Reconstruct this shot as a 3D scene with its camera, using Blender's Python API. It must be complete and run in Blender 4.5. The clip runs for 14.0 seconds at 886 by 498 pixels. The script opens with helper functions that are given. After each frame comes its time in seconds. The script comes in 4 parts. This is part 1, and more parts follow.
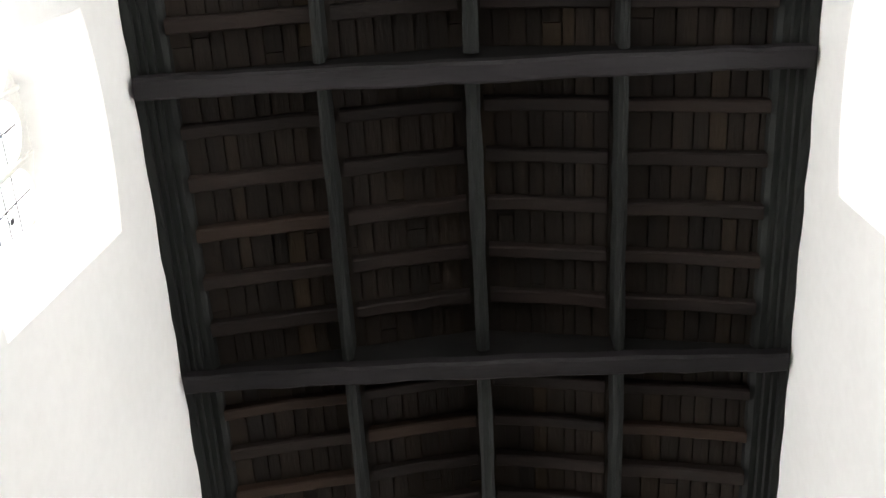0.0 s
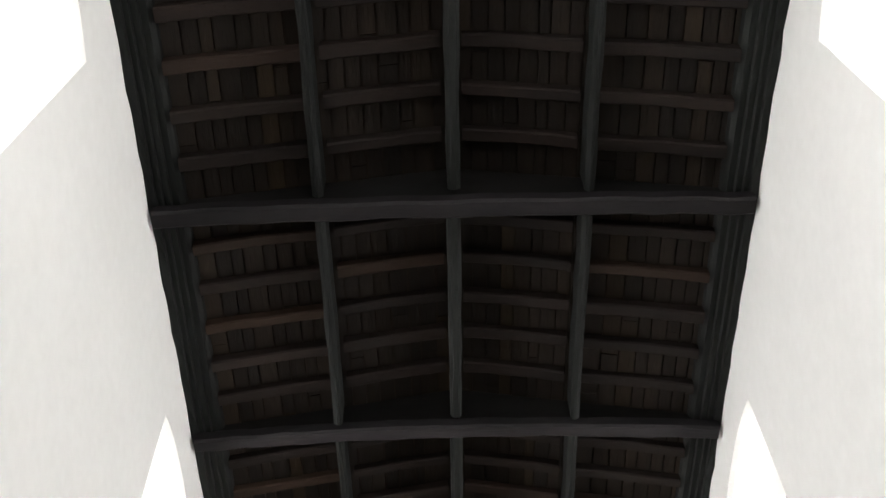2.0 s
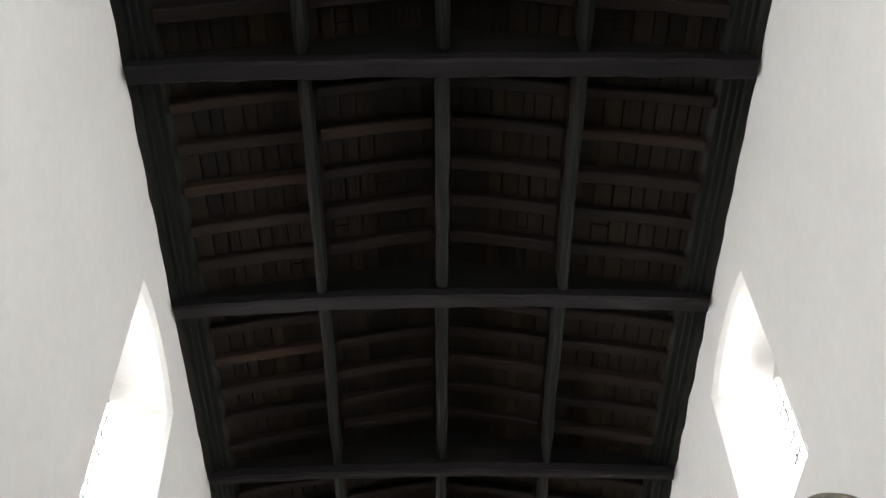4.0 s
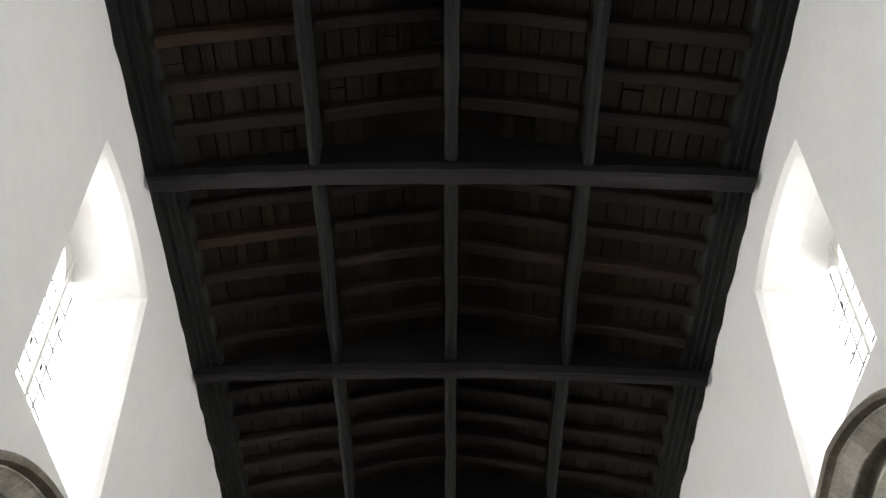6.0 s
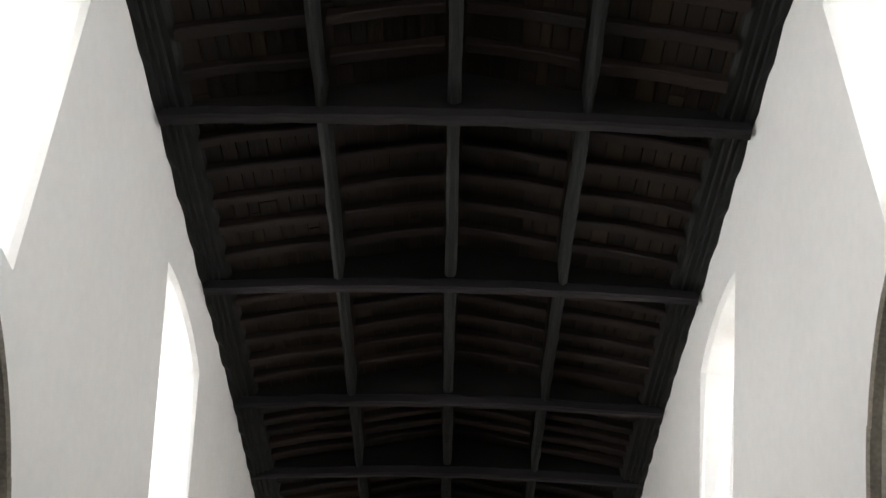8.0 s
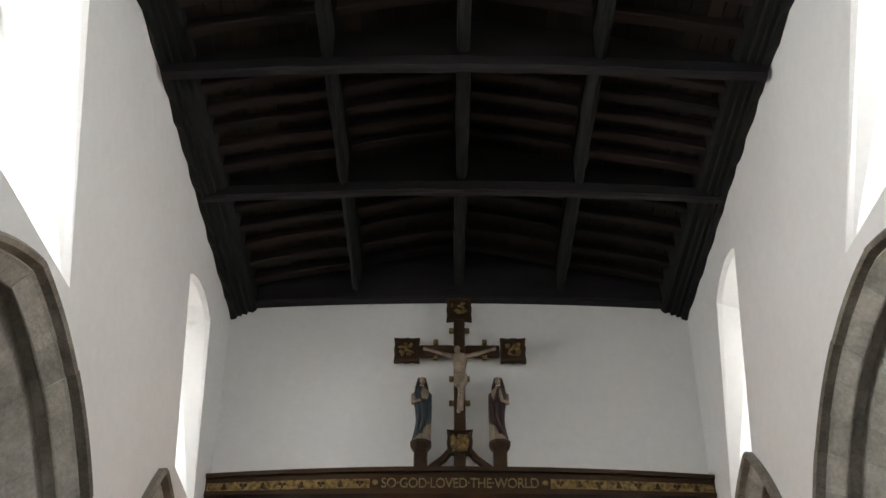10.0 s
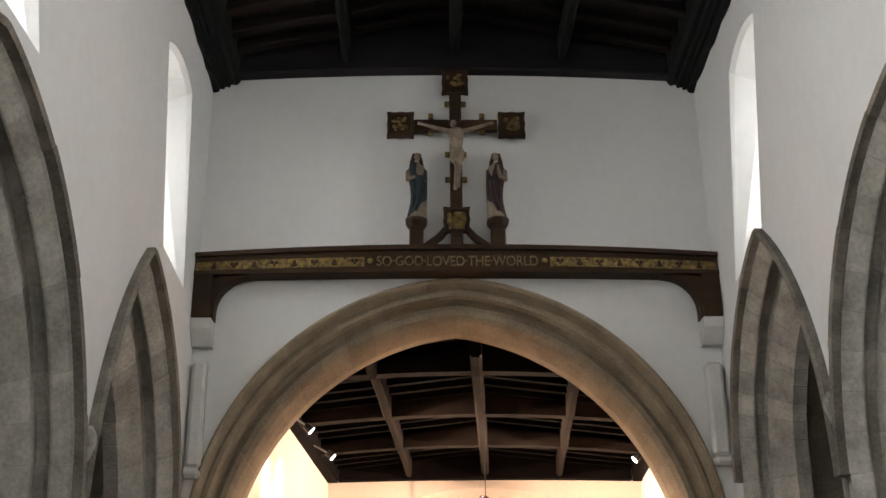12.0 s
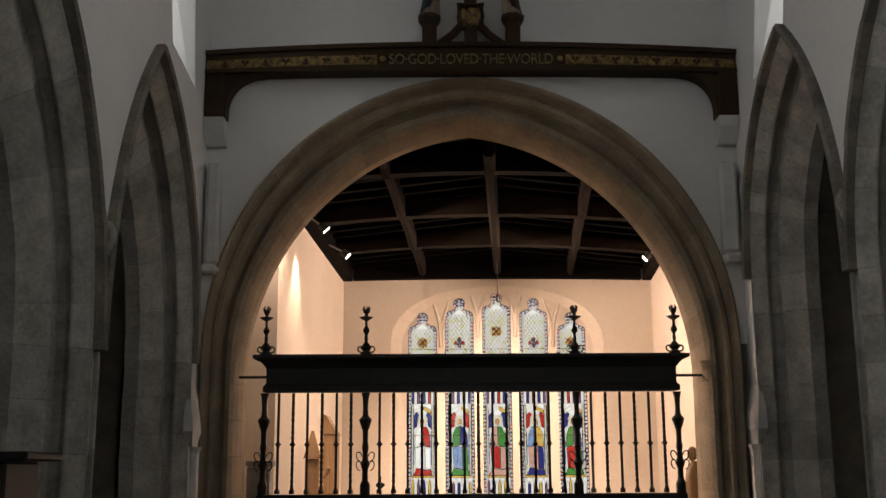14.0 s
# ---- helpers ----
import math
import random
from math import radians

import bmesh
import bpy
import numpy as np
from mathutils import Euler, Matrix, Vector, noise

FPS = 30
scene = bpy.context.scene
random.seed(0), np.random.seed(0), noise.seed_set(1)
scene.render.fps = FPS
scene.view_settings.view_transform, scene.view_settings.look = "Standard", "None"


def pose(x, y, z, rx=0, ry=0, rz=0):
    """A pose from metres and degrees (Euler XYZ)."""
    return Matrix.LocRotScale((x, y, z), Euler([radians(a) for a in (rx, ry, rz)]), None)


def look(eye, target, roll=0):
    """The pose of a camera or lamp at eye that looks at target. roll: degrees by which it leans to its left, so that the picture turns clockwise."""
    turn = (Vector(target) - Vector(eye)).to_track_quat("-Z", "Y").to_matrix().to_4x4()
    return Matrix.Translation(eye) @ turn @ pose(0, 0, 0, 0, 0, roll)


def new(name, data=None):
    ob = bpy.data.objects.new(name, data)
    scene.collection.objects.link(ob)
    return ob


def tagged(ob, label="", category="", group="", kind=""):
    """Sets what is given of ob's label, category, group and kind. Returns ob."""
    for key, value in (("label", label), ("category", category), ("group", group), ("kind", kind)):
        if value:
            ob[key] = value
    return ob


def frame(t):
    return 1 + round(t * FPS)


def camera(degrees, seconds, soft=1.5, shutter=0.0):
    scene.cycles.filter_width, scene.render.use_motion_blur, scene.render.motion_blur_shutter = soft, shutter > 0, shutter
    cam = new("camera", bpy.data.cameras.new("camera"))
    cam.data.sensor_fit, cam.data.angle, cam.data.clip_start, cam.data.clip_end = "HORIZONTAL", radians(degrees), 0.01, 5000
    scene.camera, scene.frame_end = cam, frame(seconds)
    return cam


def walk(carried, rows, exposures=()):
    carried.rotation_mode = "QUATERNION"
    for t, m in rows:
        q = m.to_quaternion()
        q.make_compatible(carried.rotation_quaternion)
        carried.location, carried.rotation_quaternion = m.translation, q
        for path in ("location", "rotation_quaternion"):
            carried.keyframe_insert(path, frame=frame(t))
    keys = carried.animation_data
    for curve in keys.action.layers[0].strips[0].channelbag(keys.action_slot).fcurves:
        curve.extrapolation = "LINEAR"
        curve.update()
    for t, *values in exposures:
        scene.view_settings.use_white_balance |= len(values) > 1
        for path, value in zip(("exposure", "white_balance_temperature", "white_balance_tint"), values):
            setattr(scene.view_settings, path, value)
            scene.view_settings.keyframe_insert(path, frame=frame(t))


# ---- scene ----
cam = camera(44.0, 14.0, soft=1.5)
PATH = [
    (0, (-0.035, -19.214, 0.199), (-0.093, -18.394, 2.022), 1.3),
    (0.5, (-0.081, -19.275, 0.208), (-0.124, -18.393, 2.002), 0.3),
    (1, (-0.076, -19.272, 0.218), (-0.101, -18.321, 1.977), -0.6),
    (1.5, (-0.153, -19.257, 0.237), (-0.16, -18.251, 1.966), -1.6),
    (2, (-0.186, -19.228, 0.27), (-0.17, -18.14, 1.948), -2.1),
    (2.5, (-0.22, -19.29, 0.242), (-0.177, -18.129, 1.87), -2.8),
    (5, (-0.161, -18.283, 0.719), (-0.139, -16.996, 2.25), -0.9),
    (5.5, (-0.066, -17.956, 0.906), (-0.058, -16.64, 2.412), 0.3),
    (6, (-0.019, -17.633, 1.074), (-0.03, -16.283, 2.55), 0.4),
    (6.5, (-0.002, -17.314, 1.169), (-0.032, -15.941, 2.623), 0.9),
    (7, (0.0, -16.995, 1.267), (-0.03, -15.555, 2.654), 1.4),
    (7.5, (0.022, -16.653, 1.353), (0.004, -15.144, 2.666), 1.8),
    (10, (-0.164, -11.287, 2.0), (-0.168, -9.615, 3.096), 0.2),
    (10.5, (-0.324, -10.963, 2.151), (-0.287, -9.199, 3.093), -0.3),
    (11, (-0.391, -10.794, 2.226), (-0.334, -8.988, 3.082), -0.7),
    (11.5, (-0.395, -10.794, 2.231), (-0.35, -8.938, 2.975), -0.6),
    (12, (-0.359, -10.776, 2.227), (-0.322, -8.918, 2.966), -0.5),
    (12.5, (-0.361, -10.784, 2.202), (-0.347, -8.906, 2.889), -0.4),
    (13, (-0.356, -10.784, 2.185), (-0.36, -8.887, 2.817), -0.2),
    (13.5, (-0.356, -10.763, 2.177), (-0.363, -8.832, 2.699), -0.2),
    (14, (-0.367, -10.756, 2.168), (-0.354, -8.797, 2.568), -0.3),
]
EXPOSURES = [(0, -0.5), (2.5, -0.7), (5.0, -1.1), (7.5, -1.04), (10, -0.92), (11, -1.0), (11.5, -1.0), (12.5, -1.28), (13.0, -1.84), (13.5, -2.24), (14, -2.48)]
walk(cam, [(t, look(eye, target, roll)) for t, eye, target, roll in PATH], EXPOSURES)

# ---- world, daylight and lamps ----
world = bpy.data.worlds.new("overcast_sky")
scene.world = world
world.use_nodes = True
wn = world.node_tree.nodes
sky = wn.new("ShaderNodeTexSky")
sky.sky_type, sky.sun_disc = "NISHITA", False
sky.sun_elevation, sky.sun_rotation = radians(38), radians(210)
world.node_tree.links.new(sky.outputs[0], wn["Background"].inputs[0])
wn["Background"].inputs[1].default_value = 0.08
sun = new("sun", bpy.data.lights.new("sun", "SUN"))
sun.data.energy, sun.data.angle, sun.data.color = 0.6, radians(12), (1.0, 0.97, 0.92)
sun.matrix_world = look((0, 0, 30), (-4, -8, 20))

HALF = 2.7          # half width of the nave
FLOOR = -0.5
WEST = -23.0
# clerestory windows of each wall, west to east: upper west, upper east, lower east and lower west corner as (y, z)
WINDOWS = {
    -1: [((-22.6, 7.85), (-21.1, 7.85), (-21.1, 5.62), (-22.6, 5.62)), ((-17.75, 7.8), (-16.05, 7.8), (-16.3, 5.62), (-17.9, 5.62)),
         ((-12.48, 7.98), (-10.73, 7.97), (-10.5, 5.6), (-12.5, 5.55)), ((-7.65, 7.97), (-5.8, 7.92), (-4.95, 5.83), (-6.6, 5.8)),
         ((-2.02, 7.78), (-0.95, 7.84), (-0.62, 5.85), (-1.55, 5.93))],
    1: [((-22.6, 7.9), (-21.1, 7.9), (-21.1, 5.8), (-22.6, 5.8)), ((-17.75, 7.9), (-16.06, 7.87), (-16.25, 5.8), (-17.9, 5.8)),
        ((-12.46, 8.02), (-10.77, 8.04), (-10.7, 5.88), (-12.5, 5.85)), ((-7.7, 7.97), (-5.95, 7.97), (-4.7, 6.28), (-6.4, 6.25)),
        ((-2.2, 7.98), (-1.3, 7.88), (-0.74, 5.86), (-1.72, 6.0))],
}


def area_lamp(name, eye, target, sx, sy, watts, colour):
    lamp = new(name, bpy.data.lights.new(name, "AREA"))
    lamp.data.shape, lamp.data.size, lamp.data.size_y = "RECTANGLE", sx, sy
    lamp.data.energy, lamp.data.color = watts, colour
    lamp.matrix_world = look(eye, target)
    return lamp


WINDOW_WATTS = 350
SHARE = (2.0, 1.0, 1.1, 1.6, 0.85)      # lamp gain per window, set for roof and wall brightness; doubled west pair is unseen
for s in (-1, 1):
    for (nw, ne, se, sw), share in zip(WINDOWS[s], SHARE):
        ya, yb = (nw[0] + sw[0]) / 2, (ne[0] + se[0]) / 2
        ym, zm = (ya + yb) / 2, (nw[1] + ne[1] + se[1] + sw[1]) / 4 + 0.1
        area_lamp("window_daylight", (s * 3.8, ym, zm), (0, ym, zm - 1.8), (yb - ya) * 0.95, 2.1, WINDOW_WATTS * share * (yb - ya) / 1.5, (1.0, 0.995, 0.985))
area_lamp("east_window_daylight", (0.8, 8.6, 3.6), (0.6, 0, 3.2), 3.6, 4.0, 300, (1.0, 0.99, 0.96))
# unseen fill light, added to lift arches, chancel wall and roof from the west
area_lamp("west_fill_light", (0, WEST - 0.75, 4.2), (0, -10, 4.0), 2.3, 4.2, 380, (1.0, 0.99, 0.97))


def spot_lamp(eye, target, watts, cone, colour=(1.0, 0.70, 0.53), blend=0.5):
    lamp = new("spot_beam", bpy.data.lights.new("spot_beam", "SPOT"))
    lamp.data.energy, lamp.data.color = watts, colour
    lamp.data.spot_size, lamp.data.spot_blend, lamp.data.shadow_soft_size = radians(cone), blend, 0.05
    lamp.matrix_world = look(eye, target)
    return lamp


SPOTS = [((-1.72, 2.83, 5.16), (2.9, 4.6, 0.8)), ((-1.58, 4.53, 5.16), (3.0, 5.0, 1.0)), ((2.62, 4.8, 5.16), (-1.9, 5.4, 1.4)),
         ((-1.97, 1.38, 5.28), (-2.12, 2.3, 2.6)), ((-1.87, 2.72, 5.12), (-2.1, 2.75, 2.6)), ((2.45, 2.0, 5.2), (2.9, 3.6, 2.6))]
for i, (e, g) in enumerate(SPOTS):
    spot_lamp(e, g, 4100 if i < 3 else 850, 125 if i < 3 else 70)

# ---- materials ----


def material(name):
    m = bpy.data.materials.new(name)
    m.use_nodes = True
    nt = m.node_tree
    return m, nt, nt.nodes["Principled BSDF"]


def surface(name, base, dark, rough=0.8, scale=6.0, fine=60.0, bump=0.25, stretch=(1, 1, 1), metal=0.0, vary=0.0, island=False, spec=0.5, amount=1.0, odd=None):
    m, nt, b = material(name)
    tc = nt.nodes.new("ShaderNodeTexCoord")
    mp = nt.nodes.new("ShaderNodeMapping")
    mp.inputs["Scale"].default_value = stretch
    nt.links.new(tc.outputs["Object"], mp.inputs[0])
    big = nt.nodes.new("ShaderNodeTexNoise")
    big.inputs["Scale"].default_value, big.inputs["Detail"].default_value = scale, 5
    small = nt.nodes.new("ShaderNodeTexNoise")
    small.inputs["Scale"].default_value, small.inputs["Detail"].default_value = fine, 3
    nt.links.new(mp.outputs[0], big.inputs["Vector"])
    nt.links.new(mp.outputs[0], small.inputs["Vector"])
    mix = nt.nodes.new("ShaderNodeMix")
    mix.data_type = "RGBA"
    mix.inputs[6].default_value, mix.inputs[7].default_value = (*dark, 1), (*base, 1)
    ramp = nt.nodes.new("ShaderNodeMapRange")
    ramp.inputs[1].default_value, ramp.inputs[2].default_value = 0.35, 0.65
    ramp.inputs[3].default_value, ramp.inputs[4].default_value = 1 - amount, 1
    add = nt.nodes.new("ShaderNodeMath")
    add.operation = "MULTIPLY_ADD"
    add.inputs[1].default_value = 0.35
    nt.links.new(small.outputs[0], add.inputs[0])
    sc = nt.nodes.new("ShaderNodeMath")
    sc.operation = "MULTIPLY"
    sc.inputs[1].default_value = 0.65
    nt.links.new(big.outputs[0], sc.inputs[0])
    nt.links.new(sc.outputs[0], add.inputs[2])
    nt.links.new(add.outputs[0], ramp.inputs[0])
    nt.links.new(ramp.outputs[0], mix.inputs[0])
    out = mix.outputs[2]
    if vary:
        if island:
            rnd = nt.nodes.new("ShaderNodeNewGeometry").outputs["Random Per Island"]
        else:
            rnd = nt.nodes.new("ShaderNodeObjectInfo").outputs["Random"]
        hsv = nt.nodes.new("ShaderNodeHueSaturation")
        mr = nt.nodes.new("ShaderNodeMapRange")
        mr.inputs[3].default_value, mr.inputs[4].default_value = 1 - vary, 1 + vary
        nt.links.new(rnd, mr.inputs[0])
        nt.links.new(mr.outputs[0], hsv.inputs["Value"])
        nt.links.new(out, hsv.inputs["Color"])
        out = hsv.outputs[0]
        if odd:
            pick = nt.nodes.new("ShaderNodeMapRange")
            pick.inputs[1].default_value, pick.inputs[2].default_value, pick.inputs[4].default_value = 0.86, 1.0, 0.75
            nt.links.new(rnd, pick.inputs[0])
            tint = nt.nodes.new("ShaderNodeMix")
            tint.data_type = "RGBA"
            tint.inputs[7].default_value = (*odd, 1)
            nt.links.new(pick.outputs[0], tint.inputs[0])
            nt.links.new(out, tint.inputs[6])
            out = tint.outputs[2]
    nt.links.new(out, b.inputs["Base Color"])
    b.inputs["Roughness"].default_value, b.inputs["Metallic"].default_value = rough, metal
    b.inputs["Specular IOR Level"].default_value = spec
    bp = nt.nodes.new("ShaderNodeBump")
    bp.inputs["Strength"].default_value, bp.inputs["Distance"].default_value = bump, 0.02
    nt.links.new(add.outputs[0], bp.inputs["Height"])
    nt.links.new(bp.outputs[0], b.inputs["Normal"])
    return m


PLASTER = surface("limewashed_plaster", (0.80, 0.795, 0.78), (0.74, 0.735, 0.72), 0.9, 0.6, 9, 0.07, spec=0.2)
CREAM = surface("cream_plaster", (0.80, 0.71, 0.60), (0.73, 0.64, 0.53), 0.9, 0.9, 16, 0.3, spec=0.2)
STONE = surface("weathered_limestone", (0.51, 0.485, 0.43), (0.28, 0.264, 0.23), 0.88, 4.5, 32, 0.8, vary=0.17, spec=0.2)
# hood stones, a darker tone than the arch stone
HOODSTONE = surface("darker_hood_stone", (0.27, 0.245, 0.205), (0.13, 0.118, 0.098), 0.9, 4.0, 40, 0.6, vary=0.2, spec=0.15)
CHSTONE = surface("brown_chancel_stone", (0.37, 0.30, 0.21), (0.22, 0.178, 0.125), 0.85, 3.0, 40, 0.4, vary=0.1, spec=0.2)
DARKOAK = surface("tarred_oak", (0.0125, 0.0135, 0.0125), (0.006, 0.0064, 0.006), 0.62, 5.0, 45, 0.5, (1, 0.12, 1), vary=0.2, spec=0.15)
PURLINOAK = surface("tarred_oak_purlin", (0.0145, 0.0155, 0.0145), (0.0052, 0.0056, 0.0052), 0.68, 7.0, 70, 0.9, (0.1, 1, 1), vary=0.2, spec=0.12)
CROSSOAK = surface("tarred_oak_cross", (0.0165, 0.0142, 0.0157), (0.007, 0.0062, 0.0067), 0.6, 5.0, 45, 0.5, (0.12, 1, 1), vary=0.2, spec=0.15)
RAFTER = surface("brown_rafter_oak", (0.0142, 0.009, 0.0072), (0.006, 0.0044, 0.0037), 0.7, 4.0, 40, 0.5, (0.12, 1, 1), vary=0.35, spec=0.15, odd=(0.025, 0.0135, 0.008))
BOARD = surface("roof_boards", (0.0145, 0.0098, 0.0066), (0.0062, 0.0046, 0.0034), 0.75, 5.0, 45, 0.5, (1, 0.12, 1), vary=0.4, island=True, spec=0.15, odd=(0.025, 0.016, 0.008))
OAK = surface("carved_oak", (0.058, 0.033, 0.0175), (0.022, 0.013, 0.0075), 0.6, 6.0, 60, 0.4, (0.15, 1, 1), spec=0.15)
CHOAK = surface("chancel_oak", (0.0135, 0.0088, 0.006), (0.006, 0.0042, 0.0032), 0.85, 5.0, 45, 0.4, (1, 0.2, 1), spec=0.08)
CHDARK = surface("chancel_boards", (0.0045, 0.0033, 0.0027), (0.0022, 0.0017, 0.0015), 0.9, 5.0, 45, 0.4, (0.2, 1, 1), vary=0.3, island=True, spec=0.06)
GOLD = surface("worn_gilding", (0.34, 0.23, 0.075), (0.02, 0.012, 0.006), 0.45, 22.0, 110, 1.0, metal=0.5)
IRON = surface("black_ironwork", (0.02, 0.019, 0.018), (0.01, 0.01, 0.01), 0.5, 12, 70, 0.2, spec=0.4)
FLOORSTONE = surface("flagstones", (0.22, 0.2, 0.17), (0.14, 0.125, 0.11), 0.7, 2, 30, 0.3)
SKIN = surface("pale_carved_wood", (0.33, 0.255, 0.19), (0.17, 0.125, 0.09), 0.6, 14, 60, 0.3)
BLUE = surface("dark_blue_paint", (0.009, 0.024, 0.029), (0.004, 0.010, 0.013), 0.6, 14, 60, 0.3)
MAROON = surface("maroon_paint", (0.034, 0.008, 0.009), (0.015, 0.005, 0.005), 0.6, 14, 60, 0.3)
CREAMROBE = surface("cream_paint", (0.30, 0.245, 0.17), (0.16, 0.12, 0.08), 0.6, 14, 60, 0.3)
LEAD = surface("lead_cames", (0.06, 0.06, 0.065), (0.03, 0.03, 0.035), 0.6, 20, 80, 0.2)
WHITESTONE = surface("limewashed_stone", (0.72, 0.71, 0.68), (0.6, 0.59, 0.56), 0.9, 3, 30, 0.4, spec=0.2)
LAMPMETAL = surface("white_lamp_metal", (0.6, 0.6, 0.58), (0.45, 0.45, 0.44), 0.4, 20, 80, 0.1)


def glass(name, colour, gloss=0.06):
    m = bpy.data.materials.new(name)
    m.use_nodes = True
    nt = m.node_tree
    nt.nodes.remove(nt.nodes["Principled BSDF"])
    tr = nt.nodes.new("ShaderNodeBsdfTransparent")
    tc = nt.nodes.new("ShaderNodeTexCoord")
    nz = nt.nodes.new("ShaderNodeTexNoise")
    nz.inputs["Scale"].default_value = 9
    nt.links.new(tc.outputs["Object"], nz.inputs["Vector"])
    mx = nt.nodes.new("ShaderNodeMix")
    mx.data_type = "RGBA"
    mx.inputs[6].default_value = (*[c * 0.72 for c in colour], 1)
    mx.inputs[7].default_value = (*colour, 1)
    nt.links.new(nz.outputs[0], mx.inputs[0])
    nt.links.new(mx.outputs[2], tr.inputs[0])
    gl = nt.nodes.new("ShaderNodeBsdfGlossy")
    gl.inputs["Roughness"].default_value = 0.08
    mix = nt.nodes.new("ShaderNodeMixShader")
    mix.inputs[0].default_value = gloss
    nt.links.new(tr.outputs[0], mix.inputs[1])
    nt.links.new(gl.outputs[0], mix.inputs[2])
    nt.links.new(mix.outputs[0], nt.nodes["Material Output"].inputs[0])
    return m


CLEAR = glass("clear_leaded_glass", (0.95, 0.95, 0.93))
GLASSES = {k: glass("glass_" + k, c, 0.04) for k, c in dict(straw=(0.97, 0.93, 0.70), lime=(0.86, 0.92, 0.72), stone=(0.7, 0.68, 0.6), white=(0.9, 0.88, 0.8), blue=(0.04, 0.045, 0.24), red=(0.5, 0.04, 0.03), green=(0.08, 0.28, 0.06), amber=(0.75, 0.5, 0.12), pink=(0.7, 0.42, 0.36), sky=(0.25, 0.38, 0.66), violet=(0.22, 0.12, 0.24)).items()}


def emitter(name, colour, strength):
    m = bpy.data.materials.new(name)
    m.use_nodes = True
    nt = m.node_tree
    nt.nodes.remove(nt.nodes["Principled BSDF"])
    e = nt.nodes.new("ShaderNodeEmission")
    e.inputs[0].default_value, e.inputs[1].default_value = (*colour, 1), strength
    nt.links.new(e.outputs[0], nt.nodes["Material Output"].inputs[0])
    return m


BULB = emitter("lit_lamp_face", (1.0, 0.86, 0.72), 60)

# ---- building helpers ----
rng = random.Random(7)


def link(name, bm, mats, parent=None, smooth=False):
    bmesh.ops.recalc_face_normals(bm, faces=bm.faces[:])
    me = bpy.data.meshes.new(name)
    bm.to_mesh(me)
    bm.free()
    for m in (mats if isinstance(mats, (list, tuple)) else [mats]):
        me.materials.append(m)
    if smooth:
        for p in me.polygons:
            p.use_smooth = True
    ob = new(name, me)
    if parent:
        ob.parent = parent
    return ob


def part(name, bm, mat, parent, label="", smooth=False):
    ob = link(name, bm, mat, parent, smooth)
    return tagged(ob, label) if label else ob


def thing(name, label, category, group="", kind="", at=(0, 0, 0)):
    ob = new(name)
    ob.location = at
    ob.empty_display_size = 0.2
    return tagged(ob, label, category, group, kind)


def quad(bm, pts, mi=0):
    f = bm.faces.new([bm.verts.new(p) for p in pts])
    f.material_index = mi
    return f


def box(bm, x0, x1, y0, y1, z0, z1, bevel=0.0, mi=0):
    r = bmesh.ops.create_cube(bm, size=1.0, matrix=Matrix.Translation(((x0 + x1) / 2, (y0 + y1) / 2, (z0 + z1) / 2)) @ Matrix.Diagonal((x1 - x0, y1 - y0, z1 - z0, 1)))
    fs = {f for v in r["verts"] for f in v.link_faces}
    for f in fs:
        f.material_index = mi
    if bevel:
        es = {e for v in r["verts"] for e in v.link_edges}
        bmesh.ops.bevel(bm, geom=list(es), offset=bevel, segments=1, affect="EDGES", clamp_overlap=True)
    return r["verts"]


def loft(bm, loops, closed=True, caps=True, mi=0):
    """Skin over a row of point loops of equal length."""
    rows = [[bm.verts.new(p) for p in l] for l in loops]
    n = len(rows[0])
    for a, b in zip(rows, rows[1:]):
        for i in range(n if closed else n - 1):
            j = (i + 1) % n
            bm.faces.new((a[i], a[j], b[j], b[i])).material_index = mi
    if caps and closed:
        bm.faces.new(rows[0]).material_index = mi
        bm.faces.new(rows[-1]).material_index = mi
    return rows


def tube(bm, pts, radii, seg=8, mi=0, flat=1.0):
    loops = []
    up = Vector((0, 1, 0.01)).normalized()
    for i, p in enumerate(pts):
        a, b = Vector(pts[max(i - 1, 0)]), Vector(pts[min(i + 1, len(pts) - 1)])
        d = (b - a).normalized()
        u = d.cross(up)
        u = u.normalized() if u.length > 1e-4 else Vector((1, 0, 0))
        v = d.cross(u)
        r = radii[i] if isinstance(radii, (list, tuple)) else radii
        loops.append([Vector(p) + r * (math.cos(2 * math.pi * k / seg) * u + flat * math.sin(2 * math.pi * k / seg) * v) for k in range(seg)])
    loft(bm, loops, mi=mi)


def lathe(bm, profile, cx=0.0, cy=0.0, seg=10, mi=0, sx=1.0, sy=1.0):
    loft(bm, [[(cx + sx * max(r, 0.001) * math.cos(2 * math.pi * k / seg), cy + sy * max(r, 0.001) * math.sin(2 * math.pi * k / seg), z) for k in range(seg)] for r, z in profile], mi=mi)


def blob(bm, c, r, mi=0, sub=2):
    res = bmesh.ops.create_icosphere(bm, subdivisions=sub, radius=1.0, matrix=Matrix.Translation(c) @ Matrix.Diagonal((*r, 1)))
    for f in {f for v in res["verts"] for f in v.link_faces}:
        f.material_index = mi


def half_arch(c, a, zs, za, side, n):
    """Points of one half of a two-centred arch, from springing to apex."""
    h = za - zs
    r = (a * a + h * h) / (2 * a)
    top = math.asin(min(1.0, h / r)) if r >= a else math.pi - math.asin(min(1.0, h / r))
    return [(c + side * (a - r + r * math.cos(top * k / n)), zs + r * math.sin(top * k / n)) for k in range(n + 1)]


